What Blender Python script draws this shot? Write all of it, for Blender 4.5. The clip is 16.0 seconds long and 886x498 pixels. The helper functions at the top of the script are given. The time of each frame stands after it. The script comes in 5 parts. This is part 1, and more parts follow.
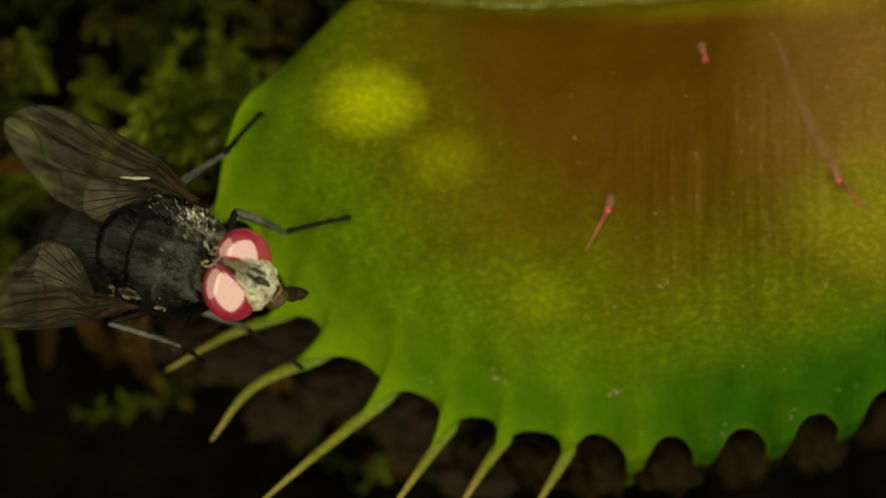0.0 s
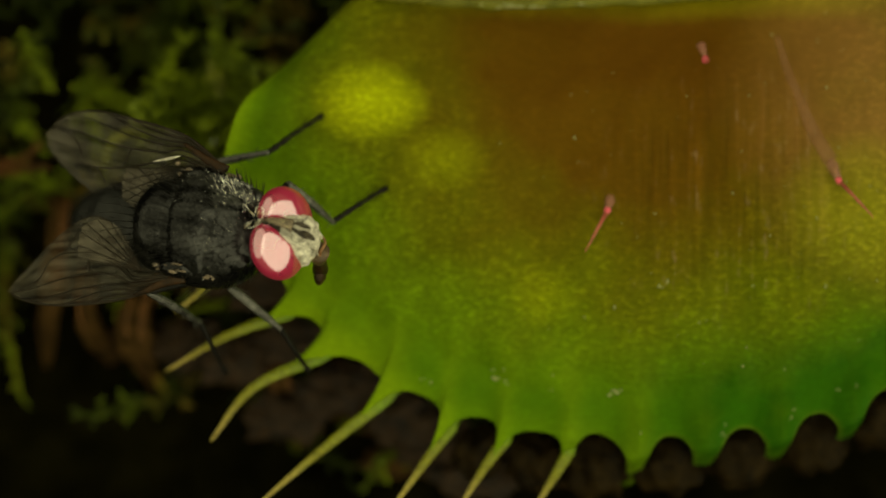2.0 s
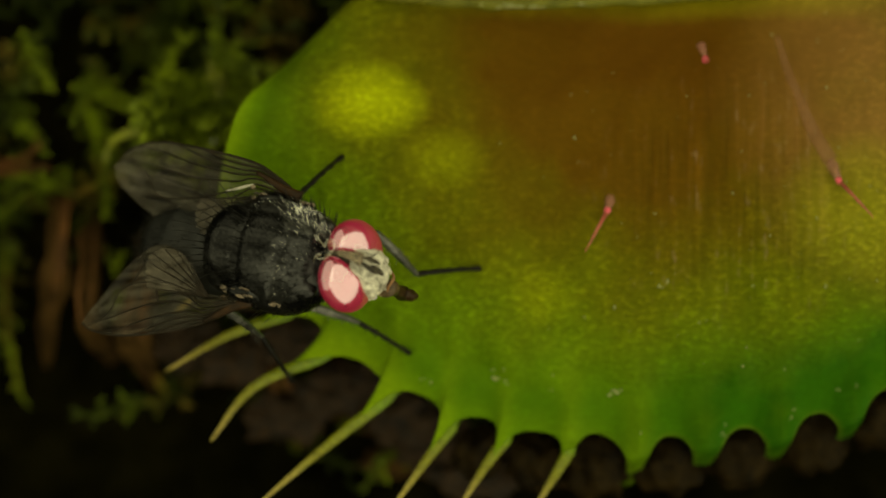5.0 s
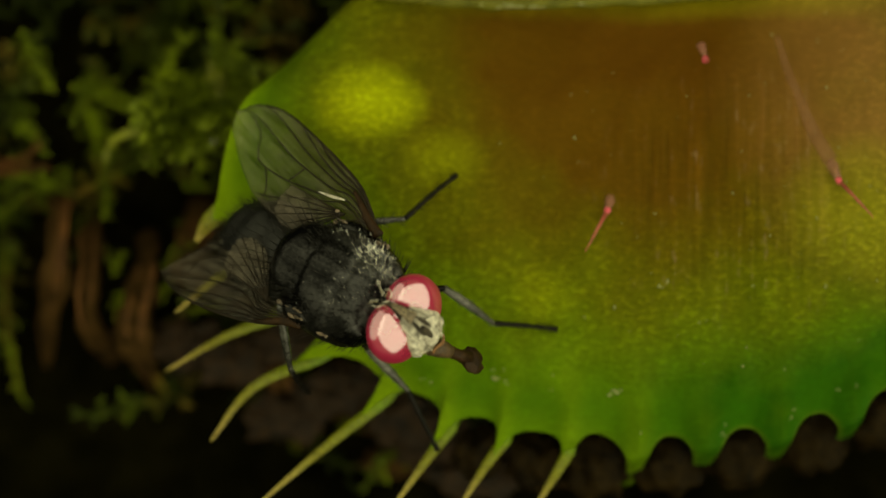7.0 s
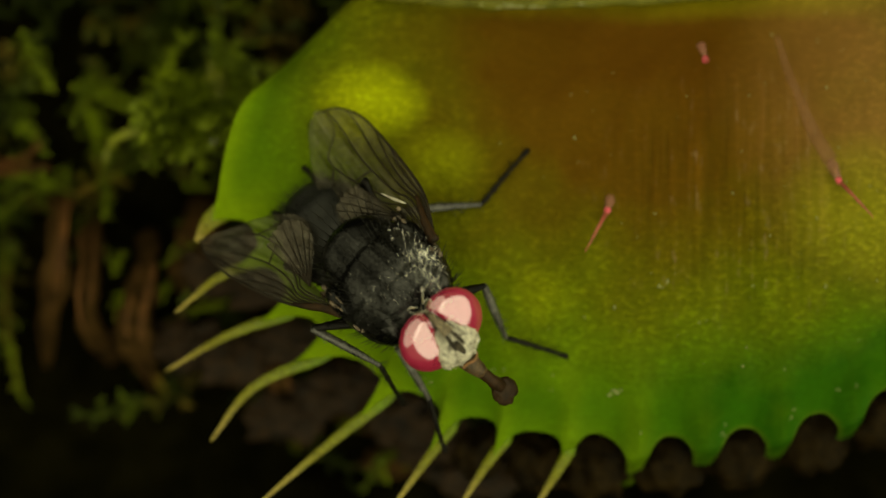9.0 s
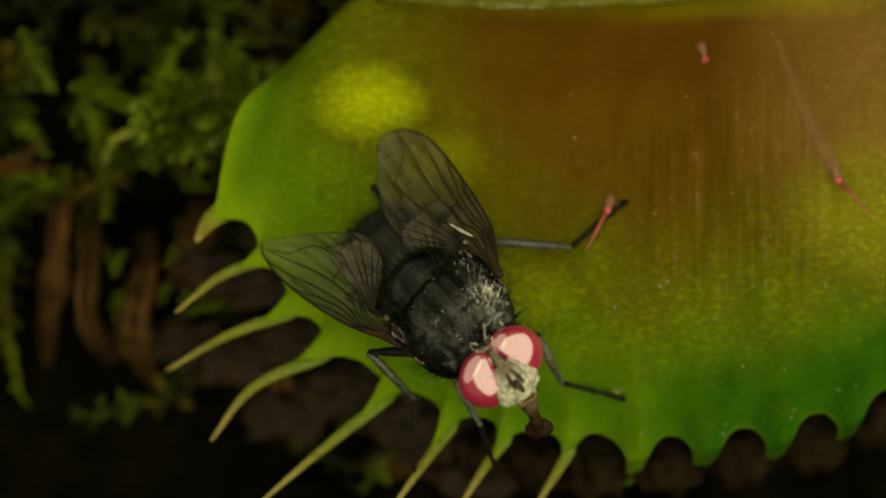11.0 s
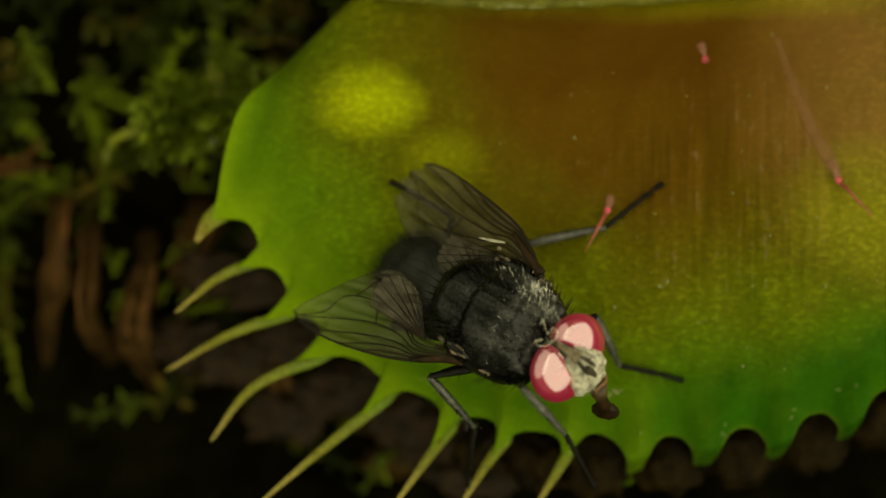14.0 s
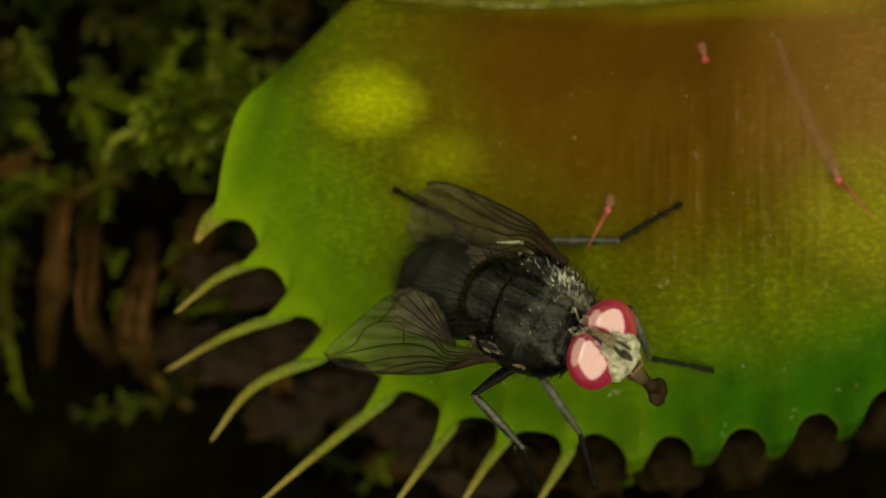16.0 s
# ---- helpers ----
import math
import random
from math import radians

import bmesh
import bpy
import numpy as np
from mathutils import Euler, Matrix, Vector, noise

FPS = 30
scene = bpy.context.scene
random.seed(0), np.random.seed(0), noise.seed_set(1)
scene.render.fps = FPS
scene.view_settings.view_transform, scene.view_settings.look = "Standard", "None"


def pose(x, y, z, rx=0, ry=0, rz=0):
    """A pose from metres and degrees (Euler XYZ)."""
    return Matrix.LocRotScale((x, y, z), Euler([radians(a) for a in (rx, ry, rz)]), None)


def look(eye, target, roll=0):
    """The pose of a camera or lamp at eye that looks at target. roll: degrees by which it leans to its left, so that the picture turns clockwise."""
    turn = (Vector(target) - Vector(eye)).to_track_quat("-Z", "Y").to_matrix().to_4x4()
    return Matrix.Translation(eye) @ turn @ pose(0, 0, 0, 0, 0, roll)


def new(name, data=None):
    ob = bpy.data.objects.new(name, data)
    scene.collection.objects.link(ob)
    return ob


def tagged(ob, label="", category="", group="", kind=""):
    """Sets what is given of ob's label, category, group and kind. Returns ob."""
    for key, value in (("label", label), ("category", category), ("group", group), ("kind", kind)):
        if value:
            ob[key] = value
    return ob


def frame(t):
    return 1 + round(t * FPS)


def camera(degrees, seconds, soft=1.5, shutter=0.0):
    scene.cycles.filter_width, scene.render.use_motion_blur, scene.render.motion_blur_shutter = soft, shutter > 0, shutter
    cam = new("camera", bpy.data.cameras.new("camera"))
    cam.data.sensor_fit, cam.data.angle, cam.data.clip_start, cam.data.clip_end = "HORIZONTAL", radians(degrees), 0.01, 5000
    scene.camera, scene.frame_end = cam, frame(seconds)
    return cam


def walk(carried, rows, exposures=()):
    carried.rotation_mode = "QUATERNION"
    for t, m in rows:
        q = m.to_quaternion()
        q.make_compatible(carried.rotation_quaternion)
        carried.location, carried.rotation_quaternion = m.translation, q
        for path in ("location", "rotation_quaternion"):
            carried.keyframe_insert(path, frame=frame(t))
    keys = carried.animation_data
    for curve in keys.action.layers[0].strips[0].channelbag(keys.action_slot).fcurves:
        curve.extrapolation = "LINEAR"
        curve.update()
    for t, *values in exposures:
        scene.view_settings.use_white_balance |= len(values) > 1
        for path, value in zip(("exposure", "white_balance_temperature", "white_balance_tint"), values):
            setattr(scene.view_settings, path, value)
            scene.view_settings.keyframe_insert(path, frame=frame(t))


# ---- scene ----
MM = 0.001
EYE_HEIGHT = 88.93 * MM

# camera: fixed, straight above the open trap
cam = camera(20, 16.0, soft=1.6, shutter=0.5)
cam.data.dof.use_dof, cam.data.dof.focus_distance, cam.data.dof.aperture_fstop = True, EYE_HEIGHT - 4.2 * MM, 30.0
walk(cam, [(0, pose(0, 0, EYE_HEIGHT)), (16.0, pose(0, 0, EYE_HEIGHT))], [(0, 0.0), (16.0, 0.0)])

# light: one large warm soft box over the trap, and a faint surrounding
world = bpy.data.worlds.new("dim_room")
world.use_nodes = True
world.node_tree.nodes["Background"].inputs[0].default_value = (0.85, 0.85, 0.35, 1)
world.node_tree.nodes["Background"].inputs[1].default_value = 0.085
scene.world = world
lamp = bpy.data.lights.new("soft_box", "AREA")
lamp.shape, lamp.size, lamp.size_y = "RECTANGLE", 0.72, 0.90
lamp.energy, lamp.color = 3.15, (1.0, 0.952, 0.56)
soft_box = new("soft_box", lamp)
soft_box.matrix_world = look((0.15, -0.045, 0.135), (0.004, 0.0, 0.0))

key = bpy.data.lights.new("key_lamp", "AREA")
key.shape, key.size = "DISK", 0.42
key.energy, key.color = 0.34, (1.0, 0.945, 0.55)
key_lamp = new("key_lamp", key)
key_lamp.matrix_world = look((-0.115, 0.035, 0.085), (0.0, 0.0, 0.0))


# ---------------------------------------------------------------- materials
def nodes_of(name):
    m = bpy.data.materials.new(name)
    m.use_nodes = True
    nt = m.node_tree
    return m, nt, nt.nodes["Principled BSDF"], nt.nodes["Material Output"]


def coord_mm(nt, kind="Object"):
    tc = nt.nodes.new("ShaderNodeTexCoord")
    sc = nt.nodes.new("ShaderNodeVectorMath")
    sc.operation = "SCALE"
    sc.inputs["Scale"].default_value = 1000.0
    nt.links.new(tc.outputs[kind], sc.inputs[0])
    return sc.outputs[0]


def stretch(nt, vec, x, y, z):
    m = nt.nodes.new("ShaderNodeVectorMath")
    m.operation = "MULTIPLY"
    m.inputs[1].default_value = (x, y, z)
    nt.links.new(vec, m.inputs[0])
    return m.outputs[0]


def noise_fac(nt, vec, scale, detail=4.0, rough=0.55):
    n = nt.nodes.new("ShaderNodeTexNoise")
    n.inputs["Scale"].default_value, n.inputs["Detail"].default_value = scale, detail
    n.inputs["Roughness"].default_value = rough
    nt.links.new(vec, n.inputs["Vector"])
    return n.outputs["Fac"]


def ramp(nt, fac, stops):
    r = nt.nodes.new("ShaderNodeValToRGB")
    e = r.color_ramp.elements
    e[0].position, e[0].color = stops[0][0], (*stops[0][1], 1)
    e[1].position, e[1].color = stops[-1][0], (*stops[-1][1], 1)
    for p, c in stops[1:-1]:
        k = e.new(p)
        k.color = (*c, 1)
    nt.links.new(fac, r.inputs["Fac"])
    return r.outputs["Color"]


def mixed(nt, fac, a, b, mode="MIX"):
    m = nt.nodes.new("ShaderNodeMix")
    m.data_type, m.blend_type = "RGBA", mode
    for slot, v in ((0, fac), (6, a), (7, b)):
        if hasattr(v, "is_linked"):
            nt.links.new(v, m.inputs[slot])
        else:
            m.inputs[slot].default_value = v if slot == 0 else (*v, 1)
    return m.outputs[2]


def calc(nt, op, a, b=0.0):
    m = nt.nodes.new("ShaderNodeMath")
    m.operation = op
    for i, v in enumerate((a, b)):
        if hasattr(v, "is_linked"):
            nt.links.new(v, m.inputs[i])
        else:
            m.inputs[i].default_value = v
    return m.outputs[0]


def relief(nt, bsdf, height, mm, strength=1.0):
    b = nt.nodes.new("ShaderNodeBump")
    b.inputs["Distance"].default_value, b.inputs["Strength"].default_value = mm * MM, strength
    nt.links.new(height, b.inputs["Height"])
    nt.links.new(b.outputs[0], bsdf.inputs["Normal"])


def grainy(name, dark, light, scale, rough=0.5, spec=0.3, bump=0.03, fine=6.0, metal=0.0, trans=0.0):
    """A plain natural surface: two scales of tone and a fine relief."""
    m, nt, b, out = nodes_of(name)
    v = coord_mm(nt)
    n1, n2 = noise_fac(nt, v, scale), noise_fac(nt, v, scale * fine, 3.0)
    tone = calc(nt, "ADD", calc(nt, "MULTIPLY", n1, 0.6), calc(nt, "MULTIPLY", n2, 0.4))
    nt.links.new(ramp(nt, tone, [(0.36, dark), (0.64, light)]), b.inputs["Base Color"])
    b.inputs["Roughness"].default_value, b.inputs["Metallic"].default_value = rough, metal
    b.inputs["Specular IOR Level"].default_value = spec
    relief(nt, b, tone, bump)
    return m


def blade_material():
    """Trap blade: wine brown over the digestive field, olive, then green with the gutter's shade painted as a dark band
    inside a paler rim; ribs along the veins.
    """
    m, nt, b, out = nodes_of("trap_blade")
    v = coord_mm(nt)
    veins = nt.nodes.new("ShaderNodeUVMap")
    veins.uv_map = "vein_map"
    uv = veins.outputs[0]
    sep = nt.nodes.new("ShaderNodeSeparateXYZ")
    nt.links.new(uv, sep.inputs[0])
    inset = calc(nt, "MULTIPLY", sep.outputs[1], 10.0)
    axes = nt.nodes.new("ShaderNodeSeparateXYZ")
    nt.links.new(v, axes.inputs[0])
    warp = noise_fac(nt, v, 0.30, 3.0)
    blotch = noise_fac(nt, v, 0.55, 4.0, 0.5)

    def spot(cx, cy, rx, ry, wob=0.35):
        d = nt.nodes.new("ShaderNodeVectorMath")
        d.operation = "SUBTRACT"
        d.inputs[1].default_value = (cx, cy, 0)
        nt.links.new(v, d.inputs[0])
        e = nt.nodes.new("ShaderNodeVectorMath")
        e.operation = "LENGTH"
        nt.links.new(stretch(nt, d.outputs[0], 1.0 / rx, 1.0 / ry, 0.0), e.inputs[0])
        return calc(nt, "ADD", e.outputs["Value"], calc(nt, "MULTIPLY", calc(nt, "SUBTRACT", warp, 0.5), wob))

    def span(x, lo, hi):
        r = nt.nodes.new("ShaderNodeMapRange")
        r.interpolation_type = "SMOOTHSTEP"
        r.inputs["From Min"].default_value, r.inputs["From Max"].default_value = lo, hi
        nt.links.new(x, r.inputs["Value"])
        return r.outputs[0]

    dist = spot(7.6, 7.2, 15.0, 13.0)
    col = ramp(nt, dist, [(0.10, (0.084, 0.034, 0.002)), (0.38, (0.085, 0.041, 0.002)), (0.58, (0.094, 0.070, 0.002)),
                          (0.74, (0.098, 0.100, 0.002)), (0.84, (0.090, 0.127, 0.002)), (0.95, (0.096, 0.174, 0.002))])
    col = mixed(nt, ramp(nt, spot(16.6, 6.0, 7.2, 9.0), [(0.2, (0.85,) * 3), (1.0, (0.0,) * 3)]), col, (0.20, 0.100, 0.026))
    col = mixed(nt, calc(nt, "MULTIPLY", span(dist, 0.35, 0.8), 0.24), col, ramp(nt, blotch, [(0.3, (0.02, 0.065, 0.001)), (0.7, (0.13, 0.18, 0.002))]))
    # dark green band inside the rim: the gutter's shade, put into the colour
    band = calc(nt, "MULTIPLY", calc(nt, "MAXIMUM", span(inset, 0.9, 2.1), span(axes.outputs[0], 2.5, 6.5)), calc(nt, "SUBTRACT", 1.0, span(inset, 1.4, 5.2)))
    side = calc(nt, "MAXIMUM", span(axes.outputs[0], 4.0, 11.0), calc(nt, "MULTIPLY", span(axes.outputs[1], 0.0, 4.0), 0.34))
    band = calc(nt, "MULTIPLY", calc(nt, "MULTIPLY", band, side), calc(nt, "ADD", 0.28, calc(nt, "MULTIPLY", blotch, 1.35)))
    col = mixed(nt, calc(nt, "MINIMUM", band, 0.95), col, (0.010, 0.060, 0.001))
    rim = calc(nt, "MULTIPLY", calc(nt, "SUBTRACT", 1.0, span(inset, 0.0, 1.3)), calc(nt, "SUBTRACT", 1.0, span(axes.outputs[0], 2.0, 9.0)))
    col = mixed(nt, calc(nt, "MULTIPLY", rim, 0.55), col, (0.17, 0.27, 0.003))
    # shading painted in: paler where tooth keels enter the blade, darker in the hollows
    kuv = nt.nodes.new("ShaderNodeUVMap")
    kuv.uv_map = "keel_map"
    keel = nt.nodes.new("ShaderNodeSeparateXYZ")
    nt.links.new(kuv.outputs[0], keel.inputs[0])
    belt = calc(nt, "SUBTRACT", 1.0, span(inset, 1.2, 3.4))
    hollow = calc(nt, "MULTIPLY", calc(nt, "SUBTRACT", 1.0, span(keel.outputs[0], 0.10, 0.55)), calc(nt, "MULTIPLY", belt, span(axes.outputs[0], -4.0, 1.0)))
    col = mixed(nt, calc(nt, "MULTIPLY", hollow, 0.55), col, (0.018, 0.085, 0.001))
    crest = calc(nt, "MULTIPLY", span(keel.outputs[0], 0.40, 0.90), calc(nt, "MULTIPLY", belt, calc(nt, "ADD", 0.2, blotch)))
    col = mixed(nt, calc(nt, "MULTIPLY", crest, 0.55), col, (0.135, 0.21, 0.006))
    # the thin highlight on the right-hand bay edges, painted as a paler line
    far = calc(nt, "MULTIPLY", calc(nt, "SUBTRACT", 1.0, span(inset, 0.0, 0.45)), span(axes.outputs[0], 3.0, 8.0))
    col = mixed(nt, calc(nt, "MULTIPLY", far, calc(nt, "MULTIPLY", blotch, 0.6)), col, (0.12, 0.16, 0.010))
    # ribs fanning over the middle
    rib = noise_fac(nt, stretch(nt, uv, 95.0, 1.3, 1.0), 1.0, 3.0, 0.6)
    fleck = noise_fac(nt, stretch(nt, uv, 150.0, 12.0, 1.0), 1.0, 3.0, 0.65)
    reach = ramp(nt, spot(10.2, 1.9, 5.6, 5.4), [(0.45, (1.0,) * 3), (1.05, (0.0,) * 3)])
    streak = ramp(nt, rib, [(0.34, (0.55, 0.60, 0.6)), (0.52, (1.0, 1.0, 1.0)), (0.66, (1.45, 1.35, 2.2))])
    col = mixed(nt, calc(nt, "MULTIPLY", reach, 0.5), col, mixed(nt, 1.0, col, streak, "MULTIPLY"))
    pale = calc(nt, "MULTIPLY", ramp(nt, fleck, [(0.56, (0.0,) * 3), (0.74, (0.6,) * 3)]), ramp(nt, rib, [(0.48, (0.0,) * 3), (0.60, (1.0,) * 3)]))
    col = mixed(nt, calc(nt, "MULTIPLY", reach, pale), col, (0.30, 0.20, 0.12))
    # soft yellow-green patches; the first two paint light that glows through the leaf
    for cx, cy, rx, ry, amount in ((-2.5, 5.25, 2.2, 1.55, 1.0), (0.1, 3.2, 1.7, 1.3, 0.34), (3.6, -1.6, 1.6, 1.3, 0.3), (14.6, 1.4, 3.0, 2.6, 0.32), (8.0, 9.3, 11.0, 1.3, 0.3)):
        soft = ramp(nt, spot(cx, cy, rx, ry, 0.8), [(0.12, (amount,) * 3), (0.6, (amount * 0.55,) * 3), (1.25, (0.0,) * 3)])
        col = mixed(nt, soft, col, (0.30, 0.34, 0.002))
    cell = noise_fac(nt, stretch(nt, v, 3.6, 5.6, 3.0), 1.0, 2.5, 0.6)
    crinkle = calc(nt, "ADD", 0.38, calc(nt, "MULTIPLY", calc(nt, "MULTIPLY", span(inset, 1.5, 4.5), span(dist, 0.30, 0.75)), 0.75))
    col = mixed(nt, calc(nt, "MULTIPLY", crinkle, 0.42), col, mixed(nt, 1.0, col, ramp(nt, cell, [(0.32, (0.5,) * 3), (0.54, (0.95,) * 3), (0.68, (1.8,) * 3)]), "MULTIPLY"))
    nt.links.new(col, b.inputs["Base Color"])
    b.inputs["Roughness"].default_value = 0.40
    b.inputs["Specular IOR Level"].default_value = 0.08
    b.inputs["Specular Tint"].default_value = (0.8, 1.0, 0.12, 1)
    h = calc(nt, "ADD", calc(nt, "MULTIPLY", calc(nt, "MULTIPLY", cell, crinkle), 0.9), calc(nt, "MULTIPLY", calc(nt, "MULTIPLY", rib, reach), 1.1))
    relief(nt, b, h, 0.15, 1.0)
    tr = nt.nodes.new("ShaderNodeBsdfTranslucent")
    nt.links.new(col, tr.inputs["Color"])
    mx = nt.nodes.new("ShaderNodeMixShader")
    mx.inputs[0].default_value = 0.12
    nt.links.new(b.outputs[0], mx.inputs[1])
    nt.links.new(tr.outputs[0], mx.inputs[2])
    nt.links.new(mx.outputs[0], out.inputs["Surface"])
    return m


def tooth_material():
    """Marginal tooth: green where it leaves the blade, olive along it, straw-pale towards the tip."""
    m, nt, b, out = nodes_of("tooth_green")
    v = coord_mm(nt)
    sep = nt.nodes.new("ShaderNodeSeparateXYZ")
    nt.links.new(nt.nodes.new("ShaderNodeUVMap").outputs[0], sep.inputs[0])
    grain = noise_fac(nt, v, 2.2, 4.0)
    along = calc(nt, "ADD", sep.outputs[0], calc(nt, "MULTIPLY", calc(nt, "SUBTRACT", grain, 0.5), 0.25))
    col = ramp(nt, along, [(0.05, (0.090, 0.165, 0.002)), (0.30, (0.105, 0.130, 0.003)), (0.62, (0.125, 0.120, 0.005)), (0.92, (0.24, 0.19, 0.045))])
    col = mixed(nt, 0.6, col, mixed(nt, 1.0, col, ramp(nt, noise_fac(nt, v, 6.0, 3.0), [(0.3, (0.5,) * 3), (0.7, (1.5,) * 3)]), "MULTIPLY"))
    nt.links.new(col, b.inputs["Base Color"])
    b.inputs["Roughness"].default_value = 0.22
    b.inputs["Specular IOR Level"].default_value = 0.20
    relief(nt, b, grain, 0.08)
    return m


def fleshy(name, dark, light, clear_share):
    """Soft half-clear plant tissue."""
    m = grainy(name, dark, light, 2.0, 0.4, 0.2, 0.01)
    nt = m.node_tree
    clear = nt.nodes.new("ShaderNodeBsdfTransparent")
    mx = nt.nodes.new("ShaderNodeMixShader")
    mx.inputs[0].default_value = clear_share
    nt.links.new(nt.nodes["Principled BSDF"].outputs[0], mx.inputs[1])
    nt.links.new(clear.outputs[0], mx.inputs[2])
    nt.links.new(mx.outputs[0], nt.nodes["Material Output"].inputs["Surface"])
    return m


def chitin_material():
    """Black cuticle with grey bloom in lengthwise streaks and a broad satin sheen."""
    m, nt, b, out = nodes_of("black_chitin")
    v = coord_mm(nt)
    streak = noise_fac(nt, stretch(nt, v, 0.40, 1.1, 0.6), 1.0, 3.0, 0.5)
    pit = noise_fac(nt, v, 9.0, 3.0)
    bloom = calc(nt, "ADD", calc(nt, "MULTIPLY", streak, 0.7), calc(nt, "MULTIPLY", pit, 0.3))
    d = nt.nodes.new("ShaderNodeVectorMath")
    d.operation = "DISTANCE"
    d.inputs[1].default_value = (1.25, 1.25, 1.0)
    nt.links.new(v, d.inputs[0])
    edge = calc(nt, "ADD", d.outputs["Value"], calc(nt, "MULTIPLY", calc(nt, "SUBTRACT", noise_fac(nt, v, 2.2, 4.0), 0.5), 1.6))
    dusted = ramp(nt, calc(nt, "MULTIPLY", edge, 0.5), [(0.22, (0.75,) * 3), (0.52, (0.0,) * 3)])
    skin = ramp(nt, bloom, [(0.42, (0.0015, 0.0015, 0.0015)), (0.58, (0.004, 0.004, 0.0036)), (0.75, (0.036, 0.036, 0.032))])
    nt.links.new(mixed(nt, dusted, skin, ramp(nt, pit, [(0.3, (0.012, 0.012, 0.010)), (0.7, (0.09, 0.09, 0.08))])), b.inputs["Base Color"])
    nt.links.new(ramp(nt, bloom, [(0.4, (0.20,) * 3), (0.65, (0.38,) * 3)]), b.inputs["Roughness"])
    nt.links.new(ramp(nt, bloom, [(0.40, (0.09,) * 3), (0.60, (0.50,) * 3)]), b.inputs["Specular IOR Level"])
    relief(nt, b, calc(nt, "ADD", calc(nt, "MULTIPLY", pit, 0.16), calc(nt, "MULTIPLY", streak, 1.2)), 0.10)
    return m


def lobe_material():
    """Brownish, half-clear pleated skin."""
    m, nt, b, out = nodes_of("wing_lobe")
    v = coord_mm(nt)
    n = noise_fac(nt, stretch(nt, v, 2.0, 4.5, 1.0), 1.0, 3.0)
    nt.links.new(ramp(nt, n, [(0.34, (0.07, 0.06, 0.044)), (0.66, (0.21, 0.185, 0.14))]), b.inputs["Base Color"])
    b.inputs["Roughness"].default_value = 0.4
    b.inputs["Specular IOR Level"].default_value = 0.4
    clear = nt.nodes.new("ShaderNodeBsdfTransparent")
    clear.inputs["Color"].default_value = (0.70, 0.64, 0.52, 1)
    mx = nt.nodes.new("ShaderNodeMixShader")
    mx.inputs[0].default_value = 0.34
    nt.links.new(clear.outputs[0], mx.inputs[1])
    nt.links.new(b.outputs[0], mx.inputs[2])
    nt.links.new(mx.outputs[0], out.inputs["Surface"])
    return m


def eye_material():
    """Wine-red facetted eye under a hard, strongly reflecting cornea."""
    m, nt, b, out = nodes_of("fly_eye")
    v = coord_mm(nt)
    n = noise_fac(nt, v, 0.9, 2.0)
    nt.links.new(ramp(nt, n, [(0.3, (0.33, 0.016, 0.055)), (0.7, (0.45, 0.030, 0.09))]), b.inputs["Base Color"])
    b.inputs["Roughness"].default_value = 0.5
    b.inputs["Specular IOR Level"].default_value = 0.1
    gl = nt.nodes.new("ShaderNodeBsdfGlossy")
    gl.inputs["Color"].default_value = (0.86, 0.86, 0.98, 1)
    gl.inputs["Roughness"].default_value = 0.13
    mx = nt.nodes.new("ShaderNodeMixShader")
    mx.inputs[0].default_value = 0.36
    nt.links.new(b.outputs[0], mx.inputs[1])
    nt.links.new(gl.outputs[0], mx.inputs[2])
    nt.links.new(mx.outputs[0], out.inputs["Surface"])
    return m


